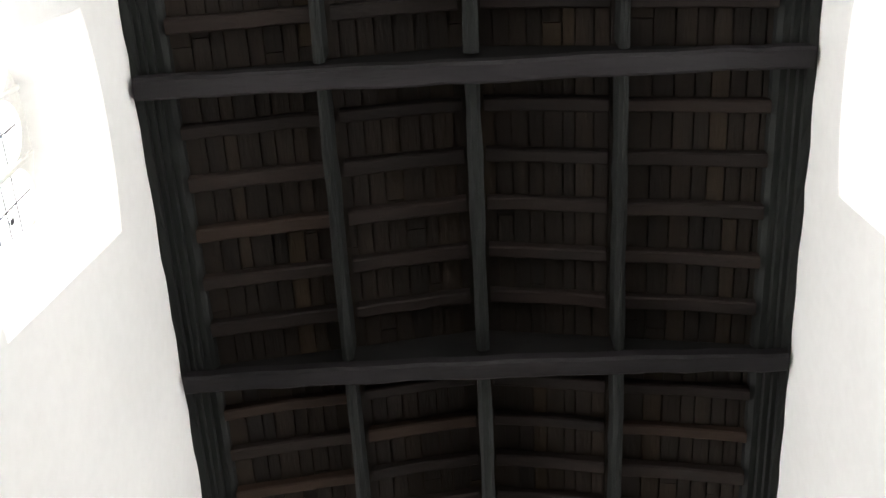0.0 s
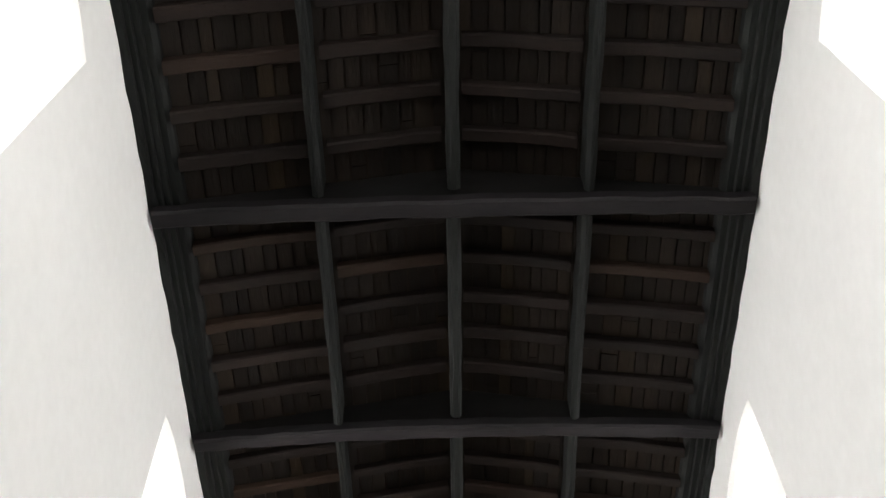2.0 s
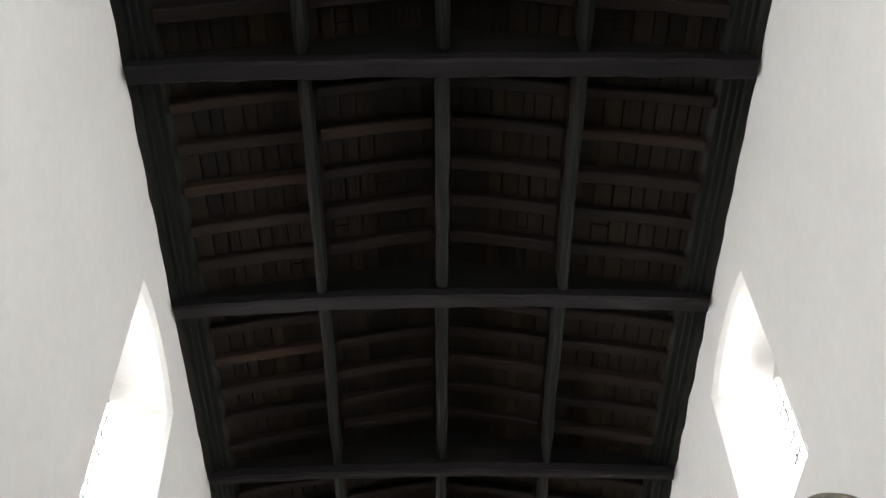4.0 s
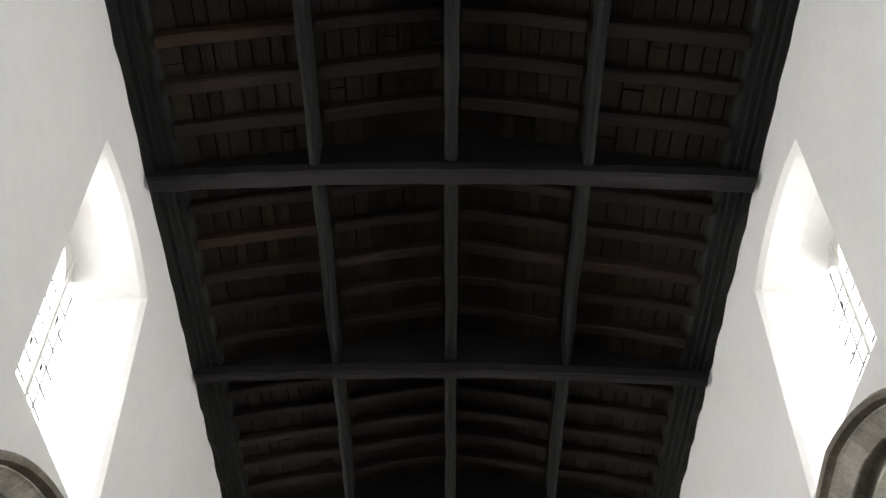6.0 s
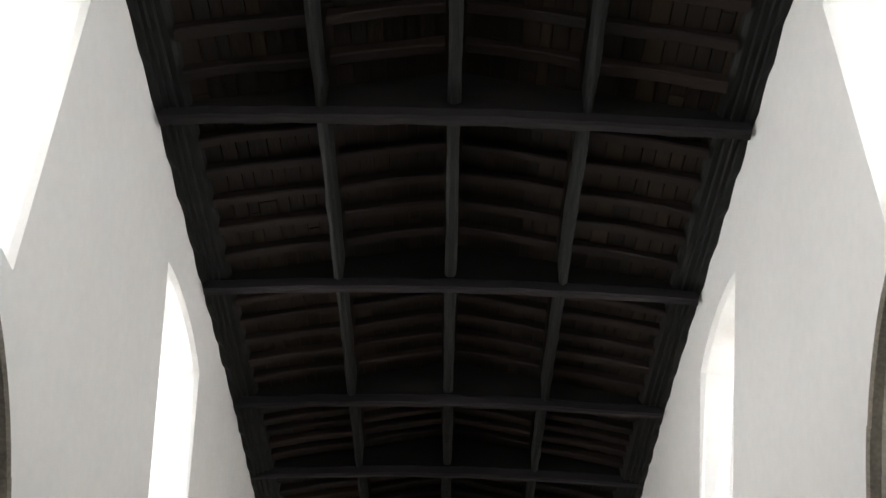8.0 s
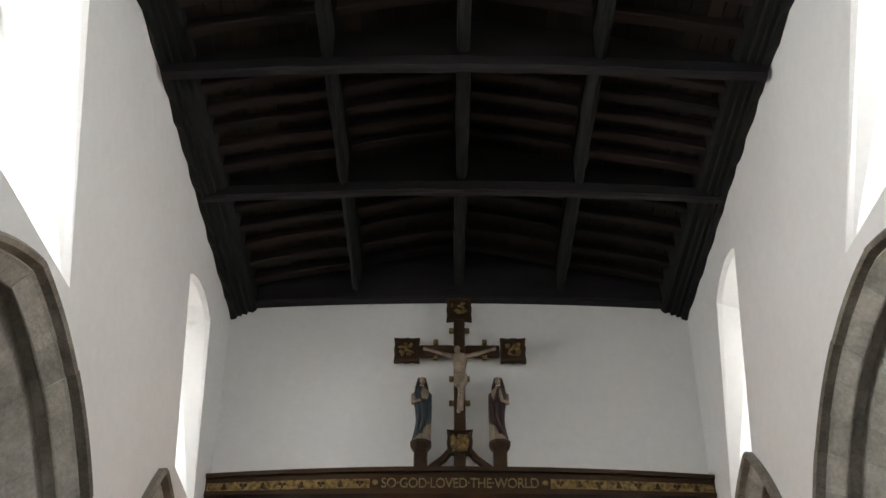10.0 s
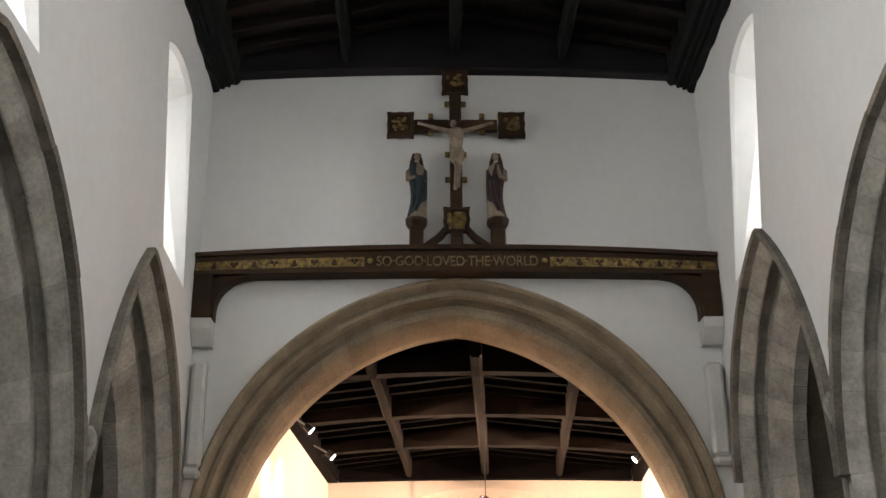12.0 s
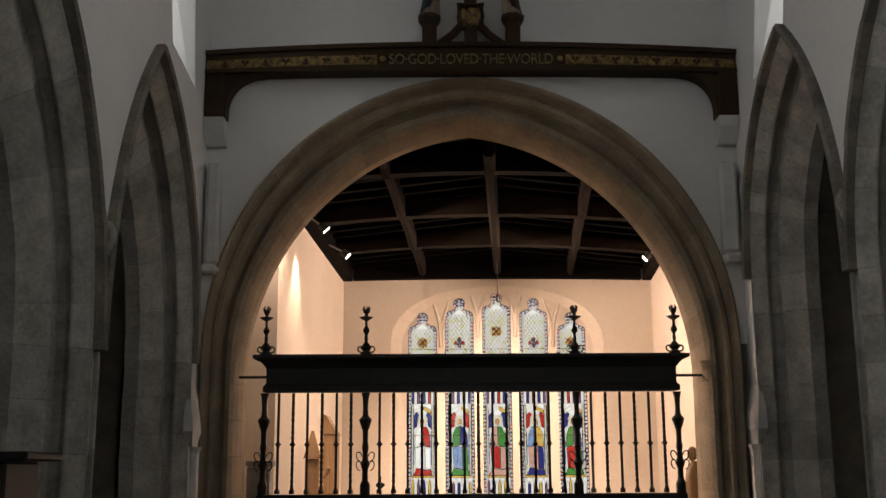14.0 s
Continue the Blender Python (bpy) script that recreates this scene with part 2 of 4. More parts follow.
def filled(bm, loops, put, mi=0):
    """A flat sheet bounded by the first loop, with the other loops as holes."""
    edges = []
    for l in loops:
        vs = [bm.verts.new(put(*p)) for p in l]
        edges += [bm.edges.new((vs[i], vs[(i + 1) % len(vs)])) for i in range(len(vs))]
    r = bmesh.ops.triangle_fill(bm, edges=edges, use_beauty=True)
    for g in r["geom"]:
        if isinstance(g, bmesh.types.BMFace):
            g.material_index = mi


def timber(length, w, h, n, seed, camber=0.0, chamfer=0.02, wob=0.006):
    """A hewn beam along x, its top at z 0, its underside at -h, with chamfered lower edges."""
    r = random.Random(seed)
    loops = []
    for i in range(n + 1):
        x = -length / 2 + length * i / n
        cz = camber * (1 - (2 * x / length) ** 2)
        j = [r.uniform(-wob, wob) for _ in range(5)]
        loops.append([(x, -w / 2 + j[0], 0 + cz), (x, -w / 2 + j[0], -h + chamfer + cz), (x, -w / 2 + chamfer + j[1], -h + cz + j[2]), (x, w / 2 - chamfer + j[3], -h + cz + j[2]), (x, w / 2 + j[4], -h + chamfer + cz), (x, w / 2 + j[4], 0 + cz)])
    bm = bmesh.new()
    loft(bm, loops)
    return bm


# ---- nave floor and walls ----
bm = bmesh.new()
for ix in range(11):
    for iy in range(36):
        x0, y0 = -6.4 + ix * 1.17, -24 + iy * 0.93
        box(bm, x0 + 0.004, x0 + 1.166, y0 + 0.004, y0 + 0.926, FLOOR - 0.1, FLOOR + rng.uniform(-0.003, 0.003))
tagged(link("floor", bm, FLOORSTONE), "worn grey flagstone floor of the church", "floor", kind="structure")
bm = bmesh.new()
box(bm, -60, 60, -80, 60, FLOOR - 0.4, FLOOR - 0.15)
tagged(link("ground", bm, surface("churchyard_grass", (0.07, 0.09, 0.04), (0.04, 0.05, 0.025), 0.9, 0.3, 3)), "churchyard grass round the building", "ground", kind="structure")

# arcade arches of each wall: centre, apex, then half width over the hood and springing height of the west and the east half
ARCHES = {
    -1: [(-11.35, 5.42, (2.2, 2.9), (2.12, 2.9)), (-5.6, 5.65, (2.4, 2.6), (2.31, 3.0)), (-2.08, 5.70, (1.2, 3.0), (1.8, 3.2))],
    1: [(-11.4, 5.82, (2.2, 3.4), (2.12, 3.4)), (-5.2, 6.02, (2.5, 3.0), (2.3, 3.6)), (-1.7, 6.03, (1.19, 3.6), (1.45, 4.0))],
}
MEET = {-1: (-3.285, 3.8), 1: (-2.895, 4.12)}     # where the two eastern hoods meet


def window_loop(ya, yb, za, zb, rise, n=10):
    l = [(ya, za), (yb, za)]
    for k in range(n + 1):
        t = k / n
        y = yb + (ya - yb) * t
        l.append((y, zb - rise + rise * (1 - abs(2 * t - 1) ** 2.2)))
    return l


def splayed_loop(corners, wide, top, foot, rise, n=10):
    """A window's outline from its four corners, drawn in sideways to a share of its width, with a flat-arched head."""
    nw, ne, se, sw = corners
    mt, mb = (nw[0] + ne[0]) / 2, (sw[0] + se[0]) / 2
    l = [(mb + (sw[0] - mb) * wide, sw[1] + foot), (mb + (se[0] - mb) * wide, se[1] + foot)]
    for k in range(n + 1):
        t = k / n
        y = ne[0] + (nw[0] - ne[0]) * t
        l.append((mt + (y - mt) * wide, ne[1] + (nw[1] - ne[1]) * t - top + rise * (1 - abs(2 * t - 1) ** 2.2)))
    return l


def arch_line(arch, n=14):
    """The outline of an arch from its east springing over the apex to its west one."""
    c, za, (aw, sw), (ae, se) = arch
    return half_arch(c, ae, se, za, 1, n) + half_arch(c, aw, sw, za, -1, n)[::-1][1:]


def nave_wall(side, name):
    x = side * HALF
    bm = bmesh.new()
    first, second, third = ARCHES[side]
    meet = MEET[side][0]
    line3 = [p for p in arch_line(third) if p[0] > meet + 0.02]
    line2 = [p for p in arch_line(second) if p[0] < meet - 0.02]
    line1 = arch_line(first)
    outline = [(0.0, FLOOR), (line3[0][0], FLOOR)] + line3 + [MEET[side]] + line2
    outline += [(line2[-1][0], FLOOR), (line1[0][0], FLOOR)] + line1 + [(line1[-1][0], FLOOR), (WEST, FLOOR), (WEST, 8.82), (0.0, 8.82)]
    fronts, rims, backs = [], [], []
    for q in WINDOWS[side]:
        fronts.append(splayed_loop(q, 1.0, 0.0, 0.0, 0.13))
        rims.append(splayed_loop(q, 0.97, 0.03, 0.01, 0.13))
        backs.append(splayed_loop(q, 0.78, 0.3, 0.3, 0.26))
    filled(bm, [outline] + fronts, lambda y, z: (x, y, z))
    for f, r, b in zip(fronts, rims, backs):
        mid = [((p[0] + q[0]) / 2, (p[1] + q[1]) / 2 + 0.02) for p, q in zip(r, b)]
        loft(bm, [[(x, *p) for p in f], [(x + side * 0.05, *p) for p in r], [(x + side * 0.3, *p) for p in mid], [(x + side * 0.56, *p) for p in b], [(x + side * 0.7, *p) for p in b]], caps=False)
    outer = [(0.0, 5.85), (0.0, 8.82), (WEST, 8.82), (WEST, 5.85)]
    filled(bm, [outer] + backs, lambda y, z: (x + side * 0.7, y, z))
    ob = link(name, bm, PLASTER)
    tagged(ob, "white limewashed nave wall over a stone arcade", "wall", kind="structure")
    return backs


BACKS = {-1: nave_wall(-1, "wall_north"), 1: nave_wall(1, "wall_south")}

# west, aisle and end walls that close the place
bm = bmesh.new()
# opening made for the added west fill light
wl = window_loop(-1.15, 1.15, 2.1, 6.3, 0.9)
for yy in (WEST, WEST - 0.6):
    filled(bm, [[(-3.4, FLOOR), (3.4, FLOOR), (3.4, 9.6), (-3.4, 9.6)], wl], lambda x, z, yy=yy: (x, yy, z))
loft(bm, [[(p[0], WEST, p[1]) for p in wl], [(p[0], WEST - 0.6, p[1]) for p in wl]], caps=False)
tagged(link("wall_west", bm, PLASTER), "plain white plaster wall at the west end", "wall", kind="structure")
for s, nm in ((-1, "wall_aisle_north"), (1, "wall_aisle_south")):
    bm = bmesh.new()
    xa, xb = sorted((s * 6.2, s * 6.8))
    box(bm, xa, xb, WEST, 0.6, FLOOR, 4.9)
    xa, xb = sorted((s * 3.41, s * 6.19))
    box(bm, xa, xb, WEST - 0.5, WEST, FLOOR, 5.8)
    box(bm, xa, xb, 0.0, 0.5, FLOOR, 5.8)
    tagged(link(nm, bm, STONE), "bare stone wall of the dim side aisle", "wall", kind="structure")
    bm = bmesh.new()
    loft(bm, [[(s * 3.41, WEST, 5.75), (s * 7.0, WEST, 4.75), (s * 7.0, WEST, 4.9), (s * 3.41, WEST, 5.9)], [(s * 3.41, 0.5, 5.75), (s * 7.0, 0.5, 4.75), (s * 7.0, 0.5, 4.9), (s * 3.41, 0.5, 5.9)]])
    tagged(link("ceiling_aisle", bm, OAK), "dark boarded lean-to ceiling of the side aisle", "ceiling", kind="structure")

# ---- stone arches ----
# section of an arcade arch: fillet, broad chamfer, undercut hollow, second chamfer, soffit; and of the hood over it
ORDER = [(0.0, 0.024), (0.152, 0.024), (0.155, -0.005), (0.19, -0.014), (0.22, 0.01), (0.41, 0.1), (0.42, 0.115), (0.3, 0.125), (0.23, 0.17), (0.27, 0.225), (0.5, 0.24), (0.56, 0.225), (0.6, 0.24), (0.9, 0.36), (1.0, 0.4), (1.0, 0.53), (0.0, 0.53)]
HOOD = [(0.0, 0.02), (-0.01, -0.06), (0.05, -0.085), (0.12, -0.07), (0.148, -0.01), (0.148, 0.02)]


def stone_arch(name, label, put, c, za, west, east, ring, drop, profile, n=12, foot=FLOOR, gap=0.003, category="arch", lower=0.0, stone=STONE, hood=None):
    """A moulded arch of single voussoirs, with coursed jambs under it; put(u, z, depth) lays it into its wall."""
    top = thing(name, label, category, "stone arches")
    m = 3
    for side, (a, zs) in ((-1, west), (1, east)):
        out = half_arch(c, a, zs, za, side, n * m)
        inn = half_arch(c, a - ring, zs - lower, za - drop, side, n * m)
        for k in range(n):
            bm = bmesh.new()
            loops = []
            js = rng.uniform(-0.004, 0.004)
            for i in range(m + 1):
                t = k * m + i
                o, q = Vector(out[t]), Vector(inn[t])
                if i in (0, m):
                    nb = Vector(out[t + (1 if i == 0 else -1)]) - o
                    nb = nb.normalized() * gap * 0.5
                    o, q = o + nb, q + nb
                loops.append([put(*(o + (q - o) * s), d + (js if s > 0.15 else 0)) for s, d in profile])
            loft(bm, loops)
            part("voussoir", bm, stone, top)
        for k in range(0, n, 3) if hood else ():
            bm = bmesh.new()
            js = rng.uniform(-0.006, 0.006)
            span = range(k * m, min(k + 3, n) * m + 1)
            loft(bm, [[put(*(Vector(out[t]) + (Vector(inn[t]) - Vector(out[t])) * s), d + js) for s, d in hood] for t in span])
            part("hood_stone", bm, HOODSTONE, top, "hood stone darker than its arch")
        courses = max(3, int((zs - foot) / 0.33))
        for k in range(courses):
            z0 = foot + (zs - foot) * k / courses + gap * 0.5
            z1 = foot + (zs - foot) * (k + 1) / courses - gap * 0.5
            bm = bmesh.new()
            js = rng.uniform(-0.004, 0.004)
            loft(bm, [[put(c + side * (a - ring * s), z - cut * s, d + (js if s > 0.15 else 0)) for s, d in profile] for z, cut in ((z0, 0.0), (z1, lower if k == courses - 1 else 0.0))])
            part("jamb_stone", bm, stone, top)
    return top


for side in (-1, 1):
    for c, za, west, east in ARCHES[side]:
        stone_arch("arcade_arch", "grey-brown pointed stone arcade arch with hollow-chamfered orders", lambda u, zz, d, s=side: (s * (HALF + d - 0.003), u, zz), c, za, west, east, 0.4, 0.5, ORDER, hood=HOOD)
    my, mz = MEET[side]
    # carved head stop where two hoods meet
    bm = bmesh.new()
    blob(bm, (side * (HALF - 0.07), my, mz), (0.04, 0.045, 0.085), sub=2)
    lathe(bm, [(0.02, mz - 0.14), (0.04, mz - 0.08), (0.045, mz + 0.06), (0.025, mz + 0.1)], side * (HALF - 0.05), my, 8)
    tagged(link("hood_stop", bm, STONE, smooth=True), "small weathered carved stone stop between two arches", "carving", "hood stops")
    # corbelled impost and shaft at the east respond
    im = thing("respond", "limewashed corbelled impost on a narrow shaft", "impost", "responds")
    bm = bmesh.new()
    L = []
    for z, y0, dx in ((2.98, -0.3, 0.004), (2.75, -0.42, 0.05), (2.56, -0.44, 0.07), (2.42, -0.26, 0.03)):
        xa, xb = side * (HALF - dx), side * (HALF + 0.02)
        L.append([(xa, y0, z), (xa, -0.02, z), (xb, -0.02, z), (xb, y0, z)])
    loft(bm, L)
    part("corbel_block", bm, WHITESTONE, im)
    bm = bmesh.new()
    lathe(bm, [(0.11, FLOOR), (0.11, FLOOR + 0.1), (0.075, FLOOR + 0.2), (0.075, 2.36), (0.1, 2.42)], side * (HALF - 0.0), -0.14, 10)
    part("shaft", bm, WHITESTONE, im)

# ---- chancel wall and arch ----
CH_ORDER = [(0.0, 0.02), (0.0, -0.05), (0.05, -0.06), (0.1, -0.045), (0.14, 0.0), (0.2, 0.05), (0.27, 0.03), (0.36, 0.03), (0.42, 0.07), (0.45, 0.14), (0.5, 0.18), (0.56, 0.16), (0.62, 0.13), (0.74, 0.14), (0.84, 0.2), (0.93, 0.3), (1.0, 0.42), (1.0, 0.6), (0.0, 0.6)]
bm = bmesh.new()
arc_l = half_arch(0, 2.66, 3.4, 6.17, -1, 18)
arc_r = half_arch(0, 2.62, 3.4, 6.17, 1, 18)
outl = [(-HALF, 9.5), (-HALF, 3.4)] + arc_l + arc_r[::-1][1:] + [(HALF, 3.4), (HALF, 9.5)]
filled(bm, [outl], lambda x, z: (x, 0.0, z))
filled(bm, [[(p[0], p[1]) for p in outl]], lambda x, z: (x, 0.6, z))
box(bm, -HALF - 0.75, -HALF, 0.0, 0.6, FLOOR, 9.0)
box(bm, HALF, HALF + 0.75, 0.0, 0.6, FLOOR, 9.0)
tagged(link("wall_chancel", bm, PLASTER), "white plaster wall above the stone chancel arch", "wall", kind="structure")
stone_arch("chancel_arch", "wide moulded stone chancel arch, warm brown in lamplight", lambda u, zz, d: (u, d - 0.003, zz), 0.0, 6.17, (2.66, 3.4), (2.62, 3.4), 0.34, 0.46, CH_ORDER, n=13, gap=0.002, lower=0.3, stone=CHSTONE)

for s, x0, x1, z0, z1 in ((-1, -2.66, -2.52, 4.2, 5.26), (1, 2.49, 2.66, 4.3, 5.24)):
    bm = bmesh.new()
    box(bm, x0, x1, -0.13, 0.0, z0, z1, 0.03)
    box(bm, min(x0, s * 2.69), max(x1, s * 2.69), -0.17, 0.0, z0 - 0.1, z0 - 0.004, 0.03)
    tagged(link("wall_shaft", bm, WHITESTONE), "short limewashed stub of an old stone shaft", "pilaster", "wall shafts")
    bm = bmesh.new()
    xa, xb = sorted((s * 2.695, s * 2.49))
    loft(bm, [[(xa, -0.24, 5.68), (xb, -0.24, 5.68), (xb, 0, 5.68), (xa, 0, 5.68)], [(xa, -0.22, 5.58), (xb, -0.22, 5.58), (xb, 0, 5.58), (xa, 0, 5.58)], [(xa, -0.1, 5.42), (xb, -0.1, 5.42), (xb, 0, 5.42), (xa, 0, 5.42)]])
    tagged(link("corbel", bm, WHITESTONE), "white stone corbel under the rood beam", "corbel", "corbels")

# ---- nave roof ----
BEAMS = [-22.2, -19.6, -16.98, -14.27, -11.58, -8.94, -6.41, -4.05, -2.2]


def roof_z(x):
    return 9.3 - 0.2 * abs(x)


bm = bmesh.new()
for side in (-1, 1):
    x = 0.0
    while x < 3.3:
        w = rng.uniform(0.1, 0.19)
        xe = min(x + w, 3.35)
        y = WEST - 0.3
        while y < 0.0:
            ye = min([b for b in BEAMS + [0.02] if b > y + 0.05] + [y + rng.uniform(1.3, 2.8)])
            ye = min([b for b in BEAMS + [0.02] if abs(b - ye) < 0.25] + [ye])
            z0, z1 = roof_z(x + 0.004), roof_z(xe - 0.004)
            dz = rng.uniform(-0.006, 0.006)
            p = [(side * (x + 0.008), y + 0.004, z0 + dz), (side * (xe - 0.008), y + 0.004, z1 + dz), (side * (xe - 0.008), ye - 0.004, z1 + dz), (side * (x + 0.008), ye - 0.004, z0 + dz)]
            loft(bm, [p, [(a, b, c + 0.03) for a, b, c in p]])
            y = ye
        x = xe
for side in (-1, 1):
    loft(bm, [[(0, WEST - 0.5, 9.37), (side * 3.6, WEST - 0.5, 8.62), (side * 3.6, WEST - 0.5, 8.8), (0, WEST - 0.5, 9.6)], [(0, 0.55, 9.37), (side * 3.6, 0.55, 8.62), (side * 3.6, 0.55, 8.8), (0, 0.55, 9.6)]])
tagged(link("ceiling", bm, BOARD), "dark stained boarded timber roof of the nave", "ceiling", kind="structure")



def tie_beam(y, seed, camber_rise, tilt):
    """A hewn, cambered beam; a black board paints shade up to the roof slope."""
    r = random.Random(seed)
    L, P = [], []
    for i in range(25):
        x = -2.66 + 5.32 * i / 24
        b = 8.535 + camber_rise * (1 - (x / 2.66) ** 2) + tilt * x + r.uniform(-0.005, 0.005)
        t = roof_z(x) - 0.004
        w = (0.13, 0.13, 0.13, 0.13, 0.12, 0.07, 0.06, 0.06, 0.06)[seed] + r.uniform(-0.006, 0.006)
        nr = 0.05 + r.uniform(-0.006, 0.006)
        o = r.uniform(-0.006, 0.006)
        L.append([(x, y - nr + 0.015, b + 0.14), (x, y - nr + o, b + 0.125), (x, y - nr + o, b + 0.025), (x, y - nr + 0.025 + o, b), (x, y + w - 0.025 + o, b), (x, y + w + o, b + 0.025), (x, y + w + o, b + 0.125), (x, y + w - 0.015, b + 0.14)])
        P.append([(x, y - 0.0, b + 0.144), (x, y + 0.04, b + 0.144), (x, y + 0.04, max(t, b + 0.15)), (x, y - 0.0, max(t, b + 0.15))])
    top = thing("tie_beam", "heavy dark cambered oak tie beam", "roof beam", "tie beams")
    bm = bmesh.new()
    loft(bm, L)
    part("beam", bm, CROSSOAK, top)
    # near-black board that stands in for the shade between beam and roof
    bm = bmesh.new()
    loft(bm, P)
    part("gap_shade_board", bm, GAPSHADE, top, "black board painting the shade above the beam")
    return top


# colour of the painted shade above the tie beams
GAPSHADE = surface("painted_gap_shade", (0.008, 0.007, 0.0065), (0.004, 0.004, 0.004), 0.8, 5, 45, 0.3, (0.15, 1, 1), spec=0.1)


for i, y in enumerate(BEAMS):
    tie_beam(y, i, (0.05, 0.05, 0.05, 0.07, 0.12, 0.09, 0.1, 0.1, 0.1)[i], (0, 0, 0.012, 0.0, 0, -0.008, 0.0, 0, 0)[i])
# wall beam against the chancel wall
L = []
for i in range(25):
    x = -2.69 + 5.38 * i / 24
    b = 8.53 + 0.09 * (1 - (x / 2.69) ** 2)
    t = roof_z(x) - 0.004
    L.append([(x, -0.15, t), (x, -0.15, b + 0.02), (x, -0.13, b), (x, -0.004, b), (x, -0.004, t)])
bm = bmesh.new()
loft(bm, L)
tagged(link("wall_beam", bm, CROSSOAK), "dark oak beam against the chancel wall", "roof beam")

EDGES = [WEST] + BEAMS + [0.0]
for k, (ya, yb) in enumerate(zip(EDGES, EDGES[1:])):
    ln = yb - ya - 0.2
    ym = (ya + yb) / 2 + 0.04
    if ln < 0.5:
        continue
    for x, w, h, zt in ((0.0, 0.122, 0.5, 9.28), (-1.21, 0.09, 0.35, 9.05), (1.21, 0.09, 0.35, 9.05)):
        bm = timber(ln - 0.002, w, h, 8, k * 7 + int(x * 3) + 50, chamfer=0.035, wob=0.008)
        ob = tagged(link("purlin", bm, PURLINOAK), "dark oak purlin between the tie beams", "roof beam", "purlins")
        ob.matrix_world = pose(x, ym, zt, 0, 0, 90)
    for side in (-1, 1):
        # moulded wall plate with long rolls
        r = random.Random(k * 2 + side)
        loops = []
        n = 14
        for i in range(n + 1):
            y = ya + 0.002 + (yb - ya - 0.004) * i / n
            e = r.uniform(-0.014, 0.014) + 0.02 * math.sin(i * 1.9 + k)
            f = r.uniform(-0.006, 0.006)
            dn = -0.24 * max(0.0, 1 + y / 4.5) ** 1.2 if y > -4.5 else 0.0
            prof = [(2.715, 8.82 - dn), (2.715, 8.66 + e), (2.68, 8.645 + e), (2.63, 8.65 + f), (2.62, 8.685), (2.575, 8.675 + f), (2.565, 8.71), (2.51, 8.7 + f), (2.5, 8.74), (2.44, 8.73 + f), (2.4, 8.77), (2.385, 8.83 - dn)]
            loops.append([(side * px, y, pz + dn) for px, pz in prof])
        bm = bmesh.new()
        loft(bm, loops)
        tagged(link("wall_plate", bm, DARKOAK), "dark moulded oak wall plate along the wall head", "roof beam", "wall plates")
    # common rafters in four strips between the purlins
    count = 5
    for j in range(count):
        y = ya + 0.135 + (ln) * (j + 0.75) / (count + 0.5)
        for xa, xb in ((-2.39, -1.265), (-1.115, -0.095), (0.095, 1.115), (1.265, 2.39)):
            bm = bmesh.new()
            L = []
            w = rng.uniform(0.055, 0.07)
            hh = rng.uniform(0.09, 0.12)
            for i in range(5):
                x = xa + (xb - xa) * i / 4
                z = roof_z(x) - 0.012
                wx = rng.uniform(-0.006, 0.006)
                bz = hh + rng.uniform(-0.006, 0.006) - 0.02 * math.sin(math.pi * i / 4)
                L.append([(x, y - w + wx, z), (x, y - w + wx, z - bz + 0.015), (x, y - w + 0.015 + wx, z - bz), (x, y + w - 0.015 + wx, z - bz), (x, y + w + wx, z - bz + 0.015), (x, y + w + wx, z)])
            loft(bm, L)
            tagged(link("rafter", bm, RAFTER), "brown oak common rafter under the roof boards", "rafter", "rafters")

# ---- clerestory windows ----
wi = 0
for side in (-1, 1):
    for back in BACKS[side]:
        wi += 1
        w = thing("window_%d" % wi, "leaded clerestory window, glaring with daylight", "window", "clerestory windows", "structure")
        xg = side * (HALF + 0.55)
        ys = [p[0] for p in back]
        zs = [p[1] for p in back]
        ya, yb, za, zb = min(ys), max(ys), min(zs), max(zs)
        bm = bmesh.new()
        filled(bm, [back], lambda y, z: (xg, y, z))
        g = part("pane", bm, CLEAR, w)
        g.visible_shadow = False
        lights = 3
        step = (yb - ya) / lights
        for k in range(1, lights):
            bm = bmesh.new()
            y = ya + step * k
            box(bm, xg - 0.05, xg + 0.04, y - 0.025, y + 0.025, za + 0.002, zb - 0.02, 0.01)
            part("mullion", bm, WHITESTONE, w)
        for k in range(lights):
            c, a = ya + step * (k + 0.5), step / 2 - 0.025
            zt = zb - 0.07
            bm = bmesh.new()
            arc = half_arch(c, a, zt - a * 1.3, zt - 0.03, -1, 6) + half_arch(c, a, zt - a * 1.3, zt - 0.03, 1, 6)[::-1][1:]
            top = [(c - a, zb), (c + a, zb)]
            lp = arc + top[::-1]
            loft(bm, [[(xg - 0.03, *p) for p in lp], [(xg + 0.02, *p) for p in lp]])
            part("light_head", bm, WHITESTONE, w)
            bm = bmesh.new()
            z = za + 0.12
            while z < zt - a * 1.2:
                box(bm, xg - 0.012, xg - 0.004, c - a, c + a, z - 0.006, z + 0.006)
                z += 0.19
            box(bm, xg - 0.014, xg - 0.003, c - 0.006, c + 0.006, za + 0.004, zt - 0.05)
            for q in range(3):
                blob(bm, (xg - 0.01, c + rng.uniform(-0.6, 0.6) * a, za + (zt - za) * (0.25 + 0.25 * q)), (0.004, 0.028, 0.05), sub=1)
            part("leading", bm, LEAD, w)

# ---- rood beam ----
rood = thing("rood_beam", "carved dark oak rood beam with gilded frieze and lettering", "beam", at=(0, 0, 0))


def camber(x, ends, rise):
    return ends + rise * (1 - (x / HALF) ** 2)


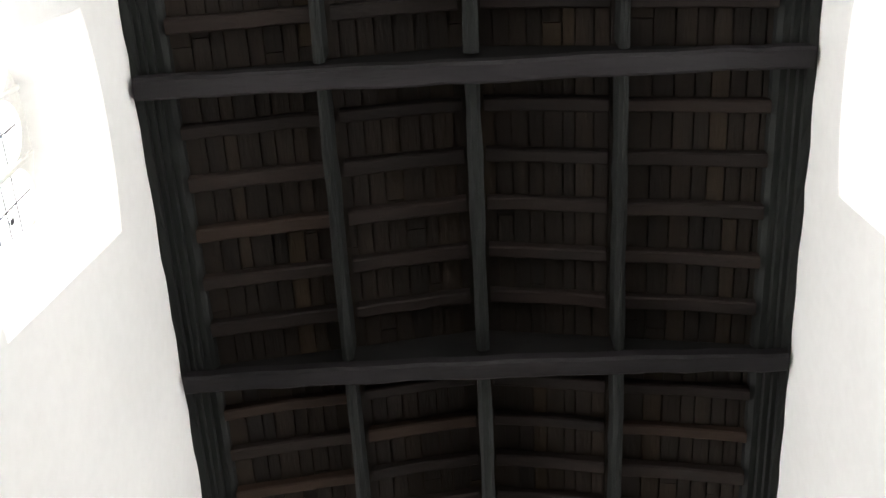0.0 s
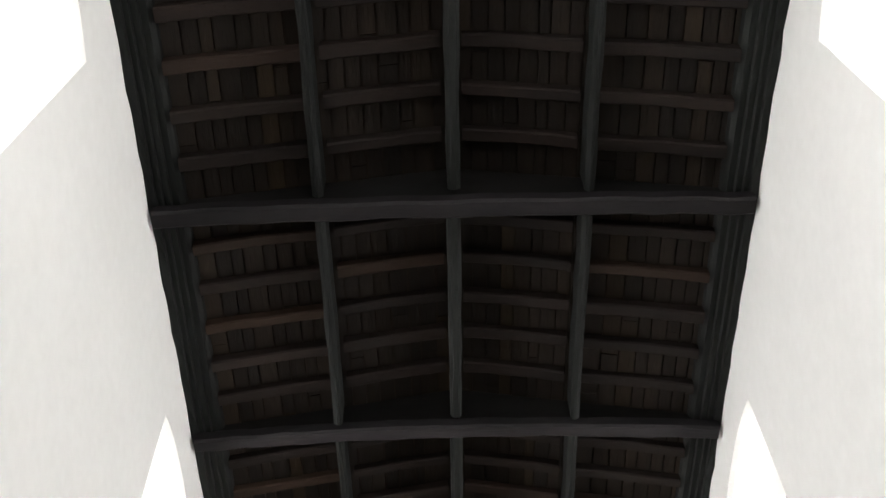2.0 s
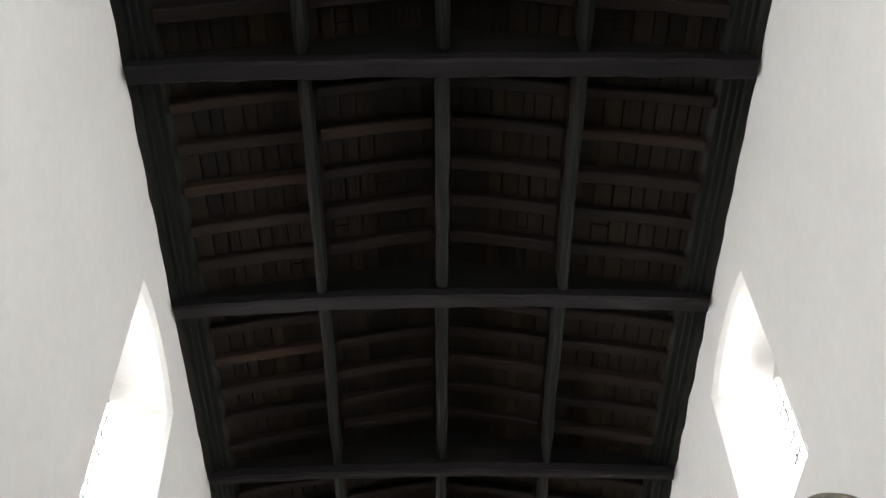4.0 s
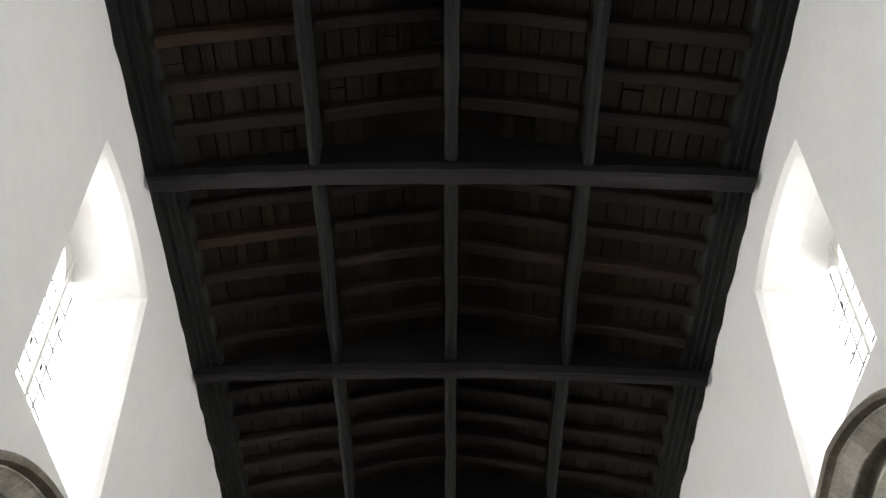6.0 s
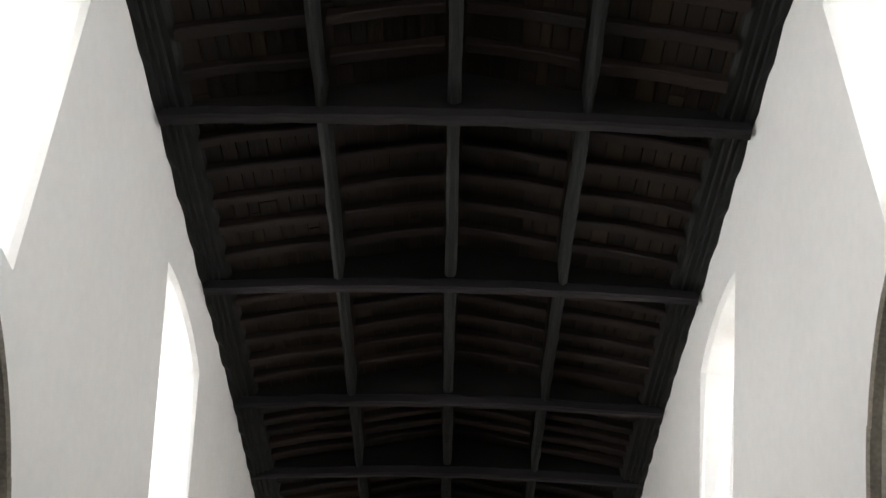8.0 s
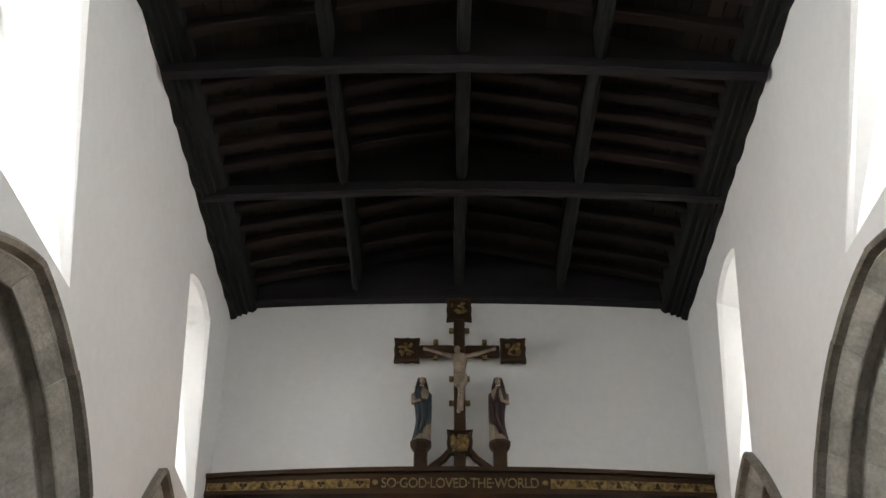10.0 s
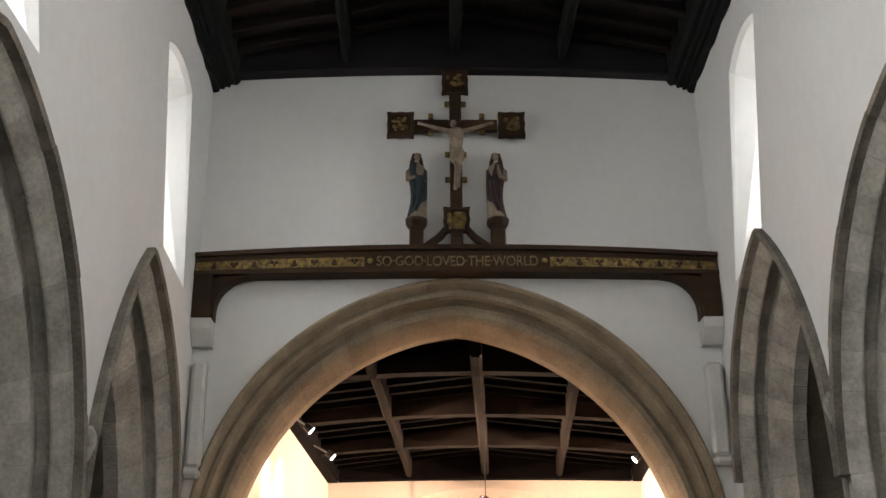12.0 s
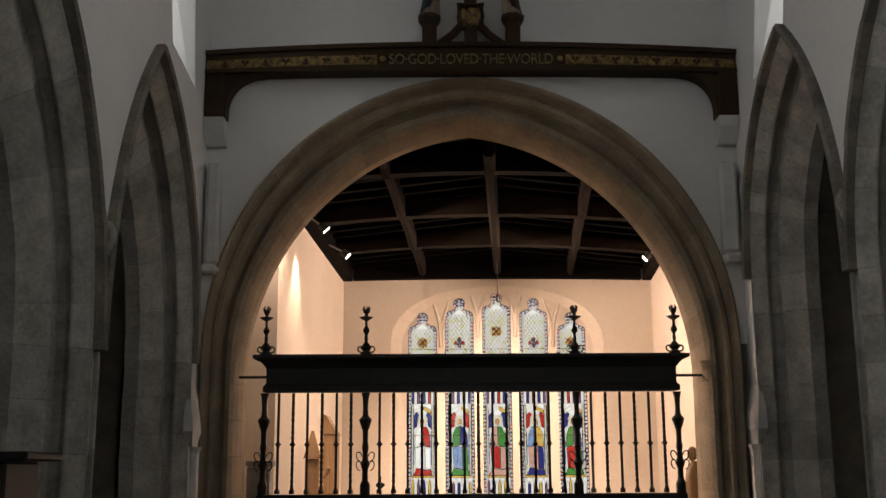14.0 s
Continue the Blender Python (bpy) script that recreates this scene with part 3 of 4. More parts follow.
def beam_strip(name, y0, y1, lo, hi, mat, xa=-HALF + 0.005, xb=HALF - 0.005, n=24, label=""):
    bm = bmesh.new()
    L = []
    for i in range(n + 1):
        x = xa + (xb - xa) * i / n
        a, b = camber(x, *lo), camber(x, *hi)
        L.append([(x, y0, a), (x, y1, a), (x, y1, b), (x, y0, b)])
    loft(bm, L)
    return part(name, bm, mat, rood, label)


beam_strip("beam_core", -0.22, -0.01, (6.14, 0.035), (6.355, 0.09), OAK)
beam_strip("top_moulding", -0.262, -0.221, (6.33, 0.085), (6.375, 0.09), OAK)
beam_strip("lower_moulding", -0.25, -0.221, (6.135, 0.035), (6.18, 0.04), OAK)
for s in (-1, 1):
    xa, xb = sorted((s * 2.68, s * 0.96))
    beam_strip("gilded_frieze", -0.236, -0.2205, (6.185, 0.055), (6.272, 0.07), GOLD, xa, xb, 16, "worn gilded carved frieze")
    for k in range(8):
        x = s * (1.06 + k * 0.205)
        bm = bmesh.new()
        z = camber(x, 6.228, 0.0625)
        if k % 2:
            lathe(bm, [(0.01, z - 0.035), (0.035, z - 0.03), (0.02, z), (0.012, z + 0.03), (0.001, z + 0.04)], x, -0.237, 8, sy=0.3)
        else:
            for dx in (-0.022, 0.022):
                blob(bm, (x + dx, -0.238, z + 0.012), (0.022, 0.012, 0.022), sub=1)
            blob(bm, (x, -0.238, z - 0.015), (0.014, 0.012, 0.02), sub=1)
        part("carved_leaf", bm, OAK, rood)
    bm = bmesh.new()
    blob(bm, (s * 0.9, -0.232, camber(0.86, 6.232, 0.065)), (0.032, 0.014, 0.032), sub=2)
    part("gilded_boss", bm, GOLD, rood)
    # curved bracket under each end
    bm = bmesh.new()
    n = 12
    L = []
    for i in range(n + 1):
        t = i / n * math.pi / 2
        cx, cz = 2.12, 5.78
        px, pz = cx + 0.36 * math.sin(t), cz + 0.36 * math.cos(t)
        ox, oz = cx + 0.0 + 0.575 * math.sin(t) ** 0.6, 5.78 + 0.37 * max(math.cos(t), 0.0) ** 0.5
        L.append([(s * px, -0.2, pz), (s * px, -0.03, pz), (s * max(ox, px + 0.002), -0.03, max(oz, pz + 0.002)), (s * max(ox, px + 0.002), -0.2, max(oz, pz + 0.002))])
    loft(bm, L)
    xa, xb = sorted((s * 2.48, s * 2.695))
    box(bm, xa, xb, -0.2, -0.03, 5.69, 5.79)
    part("bracket", bm, OAK, rood)
    bm = bmesh.new()
    xa, xb = sorted((s * 2.5, s * 2.695))
    box(bm, xa, xb, -0.235, -0.201, 5.69, 6.15, 0.01)
    part("bracket_post", bm, OAK, rood)
text = bpy.data.curves.new("inscription", "FONT")
text.body, text.size, text.align_x, text.align_y, text.extrude = "SO·GOD·LOVED·THE·WORLD", 0.155, "CENTER", "CENTER", 0.006
text.space_character = 0.94
ins = new("inscription", text)
text.materials.append(surface("pale_gilding", (0.30, 0.23, 0.105), (0.09, 0.065, 0.03), 0.5, 18, 90, 0.4, metal=0.3))
ins.parent = rood
ins.matrix_world = pose(0.0, -0.228, 6.285, 90, 0, 0) @ Matrix.Diagonal((0.85, 1, 1, 1))
tagged(ins, "raised gilded lettering")

# ---- crucifix on its stand ----
cross = thing("rood_cross", "dark carved wooden cross with gilded end panels on the rood beam", "cross", at=(0, -0.12, 6.5))


def local(ob, fn):
    """Shifts a part's mesh so that it sits right under a moved parent."""
    ob.data.transform(Matrix.Translation(-Vector(fn)))
    return ob


CY = -0.12
CO = (0, CY, 6.5)
bm = bmesh.new()
box(bm, -0.065, 0.065, CY - 0.04, CY + 0.04, 6.46, 8.34, 0.012)
local(part("upright", bm, OAK, cross), CO)
bm = bmesh.new()
box(bm, -0.46, -0.066, CY - 0.038, CY + 0.038, 7.845, 7.98, 0.012)
box(bm, 0.066, 0.46, CY - 0.038, CY + 0.038, 7.845, 7.98, 0.012)
local(part("cross_arm", bm, OAK, cross), CO)
for x, z, s in ((-0.6, 7.915, 0.148), (0.615, 7.915, 0.148), (0.0, 8.455, 0.148), (0.0, 6.785, 0.142)):
    bm = bmesh.new()
    L = []
    for sc, y in ((1.0, CY + 0.03), (1.0, CY - 0.055), (0.86, CY - 0.06), (0.82, CY - 0.04)):
        ring = []
        for k in range(16):
            a = 2 * math.pi * k / 16
            c, d = math.cos(a), math.sin(a)
            m = 1 / max(abs(c), abs(d))
            wob = 1 - 0.07 * (0.5 + 0.5 * math.cos(8 * a + math.pi))
            ring.append((x + s * sc * m * c * wob, y, z + s * sc * m * d * wob))
        L.append(ring)
    loft(bm, L)
    pn = local(part("end_panel", bm, OAK, cross, "square carved panel with a scalloped edge"), CO)
    bm = bmesh.new()
    r = random.Random(int(x * 100) + int(z * 10))
    for q in range(15):
        blob(bm, (x + r.uniform(-0.085, 0.085), CY - 0.045, z + r.uniform(-0.075, 0.075)), (r.uniform(0.015, 0.04), 0.02, r.uniform(0.01, 0.028)), sub=2)
    if z < 7:
        for q in (-1, 1):
            blob(bm, (x + q * 0.07, CY - 0.05, z + 0.0), (0.035, 0.02, 0.085), sub=2)
        blob(bm, (x, CY - 0.06, z + 0.05), (0.03, 0.03, 0.035), sub=2)
        lathe(bm, [(0.085, z - 0.11), (0.075, z - 0.06), (0.045, z + 0.02), (0.02, z + 0.04)], x, CY - 0.045, 10, sy=0.4)
    rl = local(link("gilded_relief", bm, GOLD, cross, True), CO)
    rl.parent = pn
for x, z in ((-0.09, 8.18), (0.09, 8.18), (-0.09, 7.56), (0.09, 7.56), (-0.09, 7.26), (0.09, 7.26), (-0.27, 8.03), (0.29, 8.03), (-0.27, 7.835), (0.29, 7.835)):
    bm = bmesh.new()
    box(bm, x - 0.028, x + 0.028, CY - 0.03, CY + 0.02, z - 0.028, z + 0.028, 0.006)
    local(part("crocket", bm, GOLD, cross), CO)
# stand: two short pillars and curved struts
for s in (-1, 1):
    bm = bmesh.new()
    x = s * 0.43 + 0.005
    box(bm, x - 0.075, x + 0.075, CY - 0.07, CY + 0.07, 6.435, 6.74, 0.015)
    loft(bm, [[(x + r * math.cos(math.pi * (k + 0.5) / 4), CY + r * math.sin(math.pi * (k + 0.5) / 4), z) for k in range(8)] for r, z in ((0.09, 6.7), (0.115, 6.74), (0.125, 6.76), (0.125, 6.79), (0.11, 6.8))])
    local(part("pedestal", bm, OAK, cross), CO)
    bm = bmesh.new()
    tube(bm, [(s * 0.37, CY, 6.47), (s * 0.27, CY, 6.53), (s * 0.18, CY, 6.6), (s * 0.1, CY, 6.7)], [0.035, 0.045, 0.045, 0.04], 6)
    local(part("strut", bm, OAK, cross), CO)

# carved figures, each one plain mesh
bm = bmesh.new()
tube(bm, [(-0.012, CY - 0.08, 7.02), (-0.01, CY - 0.09, 7.12), (0.012, CY - 0.1, 7.3), (0.0, CY - 0.085, 7.5)], [0.022, 0.02, 0.03, 0.045], 8)
tube(bm, [(0.022, CY - 0.085, 7.05), (0.022, CY - 0.09, 7.12), (0.034, CY - 0.105, 7.3), (0.025, CY - 0.085, 7.5)], [0.02, 0.02, 0.03, 0.045], 8)
lathe(bm, [(0.05, 7.46), (0.07, 7.5), (0.062, 7.6), (0.075, 7.7), (0.085, 7.78), (0.075, 7.84), (0.02, 7.87)], 0.005, CY - 0.085, 10, sy=0.65)
for s in (-1, 1):
    tube(bm, [(s * 0.07, CY - 0.085, 7.81), (s * 0.2, CY - 0.08, 7.86), (s * 0.36, CY - 0.055, 7.935), (s * 0.41, CY - 0.05, 7.95)], [0.032, 0.026, 0.019, 0.024], 7)
blob(bm, (-0.025, CY - 0.125, 7.895), (0.036, 0.045, 0.052))
blob(bm, (-0.022, CY - 0.105, 7.91), (0.046, 0.042, 0.058), mi=2)
for s in (-1, 1):
    tube(bm, [(-0.024 + s * 0.04, CY - 0.12, 7.92), (-0.024 + s * 0.046, CY - 0.125, 7.85)], [0.016, 0.01], 6, mi=2)
lathe(bm, [(0.055, 7.38), (0.08, 7.42), (0.078, 7.52), (0.066, 7.57)], 0.01, CY - 0.09, 9, mi=1, sy=0.75)
tube(bm, [(0.06, CY - 0.12, 7.53), (0.035, CY - 0.13, 7.43), (0.02, CY - 0.13, 7.33)], [0.03, 0.03, 0.012], 6, mi=1)
for v in bm.verts:
    v.co.z = 7.91 + (v.co.z - 7.935) * 0.87
tagged(link("crucifix_statue", bm, [SKIN, CREAMROBE, OAK], smooth=True), "pale carved wooden figure fixed to the cross", "statue")


def robed(x, z0, robe, cloak, flip, label):
    bm = bmesh.new()
    y = CY
    prof = [(0.088, 0.0), (0.094, 0.03), (0.086, 0.12), (0.08, 0.25), (0.084, 0.36), (0.092, 0.46), (0.1, 0.54), (0.088, 0.6), (0.05, 0.645), (0.028, 0.67)]
    fine = []
    for (r0, h0), (r1, h1) in zip(prof, prof[1:]):
        fine += [(r0 + (r1 - r0) * q / 6, h0 + (h1 - h0) * q / 6) for q in range(6)]
    L = []
    for r, z in fine + prof[-1:]:
        ring = []
        for k in range(64):
            a = 2 * math.pi * k / 64
            fold = 1 + (0.13 * math.sin(5 * a + 5 * z * flip) + 0.06 * math.sin(11 * a) if z < 0.5 else 0.02 * math.sin(5 * a))
            ring.append((x + flip * 0.02 * math.sin(5 * z) + r * fold * math.cos(a), y + 0.7 * r * fold * math.sin(a), z0 + z))
        L.append(ring)
    loft(bm, L)
    for f in bm.faces:
        c = f.calc_center_median()
        u, v = (c.x - x) * flip, c.z - z0
        f.material_index = 1 if 0.1 + 1.2 * u < v < 0.5 - 0.7 * u else (0 if v < 0.3 else 2 if u > 0.0 else 1)
    blob(bm, (x + flip * 0.008, y - 0.022, z0 + 0.725), (0.034, 0.04, 0.05), mi=2)
    tube(bm, [(x - 0.065, y + 0.01, z0 + 0.56), (x - 0.05, y + 0.02, z0 + 0.68), (x - 0.025, y + 0.012, z0 + 0.765), (x + 0.025, y + 0.012, z0 + 0.765), (x + 0.05, y + 0.02, z0 + 0.68), (x + 0.065, y + 0.01, z0 + 0.56)], [0.022, 0.022, 0.026, 0.026, 0.022, 0.022], 8, mi=3)
    for s in (-1, 1):
        top = z0 + (0.6 if flip < 0 else 0.46)
        tube(bm, [(x + s * 0.085, y - 0.01, z0 + 0.56), (x + s * 0.088, y - 0.05, z0 + 0.45), (x + s * 0.035, y - 0.085, z0 + 0.46), (x + s * 0.008, y - 0.09, top)], [0.03, 0.032, 0.022, 0.014], 8, mi=2 if s * flip < 0 else 1)
    tube(bm, [(x + flip * 0.06, y - 0.06, z0 + 0.44), (x + flip * 0.05, y - 0.075, z0 + 0.28), (x - flip * 0.02, y - 0.07, z0 + 0.08)], [0.03, 0.022, 0.03], 7, mi=1)
    blob(bm, (x, y, z0 + 0.012), (0.1, 0.075, 0.025), mi=0)
    tagged(link("robed_statue", bm, [robe, cloak, SKIN, OAK], smooth=True), label, "statue", "rood statues")


robed(-0.425, 6.8, CREAMROBE, BLUE, 1, "painted wooden statue in a dark blue cloak on a pedestal")
robed(0.435, 6.8, CREAMROBE, MAROON, -1, "painted wooden statue in a dark maroon cloak on a pedestal")

# ---- iron screen ----
SY = 0.3
screen = thing("chancel_screen", "black wrought-iron chancel screen with tall finials", "screen", at=(0, SY, 0))
Z0 = -0.14


def sp(name, bm, mat=IRON, smooth=False):
    ob = link(name, bm, mat, screen, smooth)
    ob.data.transform(Matrix.Translation((0, -SY, 0)))
    return ob


bm = bmesh.new()
L = []
for hw, y, z in ((2.06, 0.03, 2.96), (2.1, 0.05, 2.97), (2.1, 0.05, 3.02), (2.07, 0.035, 3.05), (2.07, 0.035, 3.2), (2.1, 0.06, 3.24), (2.13, 0.075, 3.27), (2.2, 0.11, 3.3), (2.2, 0.11, 3.335)):
    L.append([(-hw, SY - y, z), (hw - 0.03, SY - y, z), (hw - 0.03, SY + y, z), (-hw, SY + y, z)])
loft(bm, L)
sp("cornice", bm)
bm = bmesh.new()
box(bm, -2.35, 2.32, SY - 0.012, SY + 0.012, 3.105, 3.13)
sp("tie_rod", bm)
bm = bmesh.new()
box(bm, -2.14, 2.1, SY - 0.035, SY + 0.035, 1.9, 1.965, 0.008)
sp("lower_rail", bm)
bm = bmesh.new()
box(bm, -2.2, 2.16, SY - 0.06, SY + 0.06, Z0, 1.88, 0.01)
sp("dado_panel", bm, OAK)
POSTS = [-2.085, -1.075, 1.035, 2.045]
for x in POSTS:
    bm = bmesh.new()
    lathe(bm, [(0.05, 1.95), (0.05, 2.06), (0.03, 2.1), (0.028, 2.2), (0.05, 2.26), (0.03, 2.3), (0.025, 2.36), (0.034, 2.42), (0.026, 2.47), (0.028, 2.58), (0.05, 2.64), (0.065, 2.69), (0.03, 2.73), (0.024, 2.8), (0.03, 2.9), (0.045, 2.955)], x, SY, 10)
    post = sp("post", bm, smooth=False)
    bm = bmesh.new()
    for s in (-1, 1):
        for zz in (2.24, 2.33):
            pts = [(x + s * (0.03 + 0.045 * (1 - math.cos(a)) * (1 - a / 9)), SY, zz + 0.045 * math.sin(a)) for a in [k * 0.6 for k in range(9)]]
            tube(bm, pts, 0.006, 5)
    sc = sp("scrollwork", bm)
    sc.parent = post
    sc.matrix_parent_inverse = Matrix.Identity(4)
    bm = bmesh.new()
    lathe(bm, [(0.055, 3.336), (0.06, 3.36), (0.035, 3.38), (0.06, 3.41), (0.03, 3.45), (0.015, 3.47), (0.02, 3.5), (0.014, 3.54), (0.035, 3.58), (0.03, 3.6), (0.013, 3.63), (0.013, 3.68), (0.07, 3.715), (0.07, 3.722), (0.02, 3.73), (0.018, 3.75), (0.035, 3.775), (0.03, 3.8)], x, SY, 10)
    for k in range(5):
        a = 2 * math.pi * k / 5 + 0.3
        tube(bm, [(x + 0.025 * math.cos(a), SY + 0.025 * math.sin(a), 3.78), (x + 0.036 * math.cos(a), SY + 0.036 * math.sin(a), 3.81), (x + 0.026 * math.cos(a), SY + 0.026 * math.sin(a), 3.835)], [0.01, 0.009, 0.003], 5)
    for s in (-1, 1):
        pts = [(x + s * (0.03 + 0.028 * (1 - math.cos(a))), SY, 3.395 + 0.03 * math.sin(a)) for a in [k * 0.7 for k in range(8)]]
        tube(bm, pts, 0.008, 5)
    sp("finial", bm)


def twisted_bar(x, twist):
    bm = bmesh.new()
    L = []
    n = 34 if twist else 4
    for i in range(n + 1):
        z = 1.97 + 0.985 * i / n
        a0 = (i / n * 26 if twist else 0.785)
        r = 0.0165 if not twist else 0.017
        L.append([(x + r * math.cos(a0 + math.pi / 2 * k), SY + r * math.sin(a0 + math.pi / 2 * k), z) for k in range(4)])
    loft(bm, L)
    lathe(bm, [(0.016, 2.425), (0.02, 2.44), (0.033, 2.449), (0.033, 2.453), (0.02, 2.462), (0.016, 2.477)], x, SY, 8)
    lathe(bm, [(0.026, 1.97), (0.028, 2.0), (0.017, 2.02)], x, SY, 6)
    sp("bar", bm)


for xa, xb, n in ((POSTS[0], POSTS[1], 6), (POSTS[1], POSTS[2], 14), (POSTS[2], POSTS[3], 6)):
    for k in range(n):
        twisted_bar(xa + (xb - xa) * (k + 1) / (n + 1), k % 2 == 1)

# ---- chancel ----
LW = ((-2.2, 0.6), (-1.93, 7.5))
RW = ((2.62, 0.6), (3.28, 7.5))
EAVE = 5.34


def along(pair, y):
    t = (y - pair[0][1]) / (pair[1][1] - pair[0][1])
    return pair[0][0] + (pair[1][0] - pair[0][0]) * t


bm = bmesh.new()
box(bm, -3.6, 4.4, 0.0, 9.0, FLOOR - 0.05, -0.145)
tagged(link("floor_chancel", bm, FLOORSTONE), "raised stone floor of the chancel", "floor", kind="structure")
for nm, pr, s in (("wall_chancel_north", LW, -1), ("wall_chancel_south", RW, 1)):
    bm = bmesh.new()
    p = [(pr[0][0], 0.6), (pr[1][0], 7.6), (pr[1][0] + s * 0.6, 7.6), (pr[0][0] + s * 1.2, 0.6)]
    if s < 0:
        # the wall steps back just behind the arch
        p = [(-2.62, 0.6), (-2.62, 1.56), (along(pr, 1.56), 1.56)] + p[1:]
    loft(bm, [[(*q, z) for q in p] for z in (-0.14, 5.7)])
    tagged(link(nm, bm, CREAM), "cream plaster chancel wall glowing in warm lamplight", "wall", kind="structure")

LIGHTS = [(-0.6, 4.62, 4.84), (0.025, 4.87, 5.09), (0.655, 4.96, 5.18), (1.285, 4.87, 5.09), (1.92, 4.62, 4.84)]
LWID, LSILL = 0.242, 1.75


def light_loop(x, zm, zt, a=LWID):
    l = [(x - a, LSILL), (x + a, LSILL)]
    l += [(x + a - 0.1 + 0.1 * math.cos(math.radians(q)), zm - 0.1 + 0.1 * math.sin(math.radians(q))) for q in range(0, 91, 18)]
    l += [(x + 0.1 * math.cos(math.radians(-50 + 28 * k)), zt - 0.1 + 0.1 * math.sin(math.radians(-50 + 28 * k))) for k in range(11)]
    l += [(x - a + 0.1 - 0.1 * math.sin(math.radians(q)), zm - 0.1 + 0.1 * math.cos(math.radians(q))) for q in range(0, 91, 18)]
    return l


bm = bmesh.new()
EX0, EX1 = -1.93, 3.28
rec = [(-1.13, 1.55), (2.45, 1.55)] + [(0.66 + 1.79 * math.cos(math.radians(a)) ** 0.85 if a < 90 else 0.66 - 1.79 * abs(math.cos(math.radians(a))) ** 0.85, 4.35 + 0.92 * math.sin(math.radians(a))) for a in range(0, 181, 12)]
filled(bm, [[(EX0 - 0.4, -0.14), (EX1 + 0.4, -0.14), (EX1 + 0.4, 6.0), (EX0 - 0.4, 6.0)], rec], lambda x, z: (x, 7.64, z))
rec2 = [(0.66 + (p[0] - 0.66) * 0.9, 1.55 + (p[1] - 1.55) * 0.965 + 0.02) for p in rec]
loft(bm, [[(p[0], 7.64, p[1]) for p in rec], [(p[0], 7.72, p[1]) for p in rec2]], caps=False)
filled(bm, [rec2] + [light_loop(*l) for l in LIGHTS], lambda x, z: (x, 7.72, z))
for l in LIGHTS:
    lp = light_loop(*l)
    loft(bm, [[(p[0], 7.72, p[1]) for p in lp], [(p[0], 7.84, p[1]) for p in lp]], caps=False)
tagged(link("wall_east", bm, CREAM), "cream east wall round the stained glass window", "wall", kind="structure")
# tracery ribs between the heads
bm = bmesh.new()
for (xa, za, ta), (xb, zb, tb) in zip(LIGHTS, LIGHTS[1:]):
    xm, zm = (xa + xb) / 2, (za + zb) / 2
    for d in (-1, 1):
        tube(bm, [(xm, 7.722, zm - 0.5), (xm + d * 0.02, 7.722, zm - 0.1), (xm + d * 0.09, 7.722, zm + 0.14), (xm + d * 0.15, 7.722, zm + 0.33)], [0.03, 0.03, 0.026, 0.016], 6)
tagged(link("tracery", bm, CREAM), "cream stone tracery ribs of the east window", "tracery", kind="structure")

ew = thing("window_east", "five-light stained glass window with leaded saints and quarries", "window", kind="structure")
# figure colours: bodice, sleeve, skirt, hem, niche behind the head
ROBES = [(None, "red", None, "red", "blue"), ("green", "blue", "sky", "green", "red"), ("pink", "green", "red", "pink", "blue"), ("sky", "amber", "pink", "blue", "red"), ("green", "violet", "red", "green", "blue")]
TINTS = ("white", "blue", "red", "green", "amber", "pink", "sky", "violet")
GY = 7.8


def inset(loop, d):
    out = []
    n = len(loop)
    for i in range(n):
        p, q, r = Vector(loop[i - 1]), Vector(loop[i]), Vector(loop[(i + 1) % n])
        e, f = (q - p).normalized(), (r - q).normalized()
        m = Vector((-(e.y + f.y), e.x + f.x))
        out.append(tuple(q + m.normalized() * d) if m.length > 1e-5 else tuple(q))
    return out


def along_loop(loop, step):
    """Points at even steps along an open run of points, with their inward normals."""
    res, left = [], 0.0
    for p, q in zip(loop, loop[1:]):
        p, q = Vector(p), Vector(q)
        ln = (q - p).length
        if ln < 1e-5:
            continue
        d = (q - p) / ln
        t = left
        while t < ln:
            res.append((p + d * t, d))
            t += step
        left = t - ln
    return res


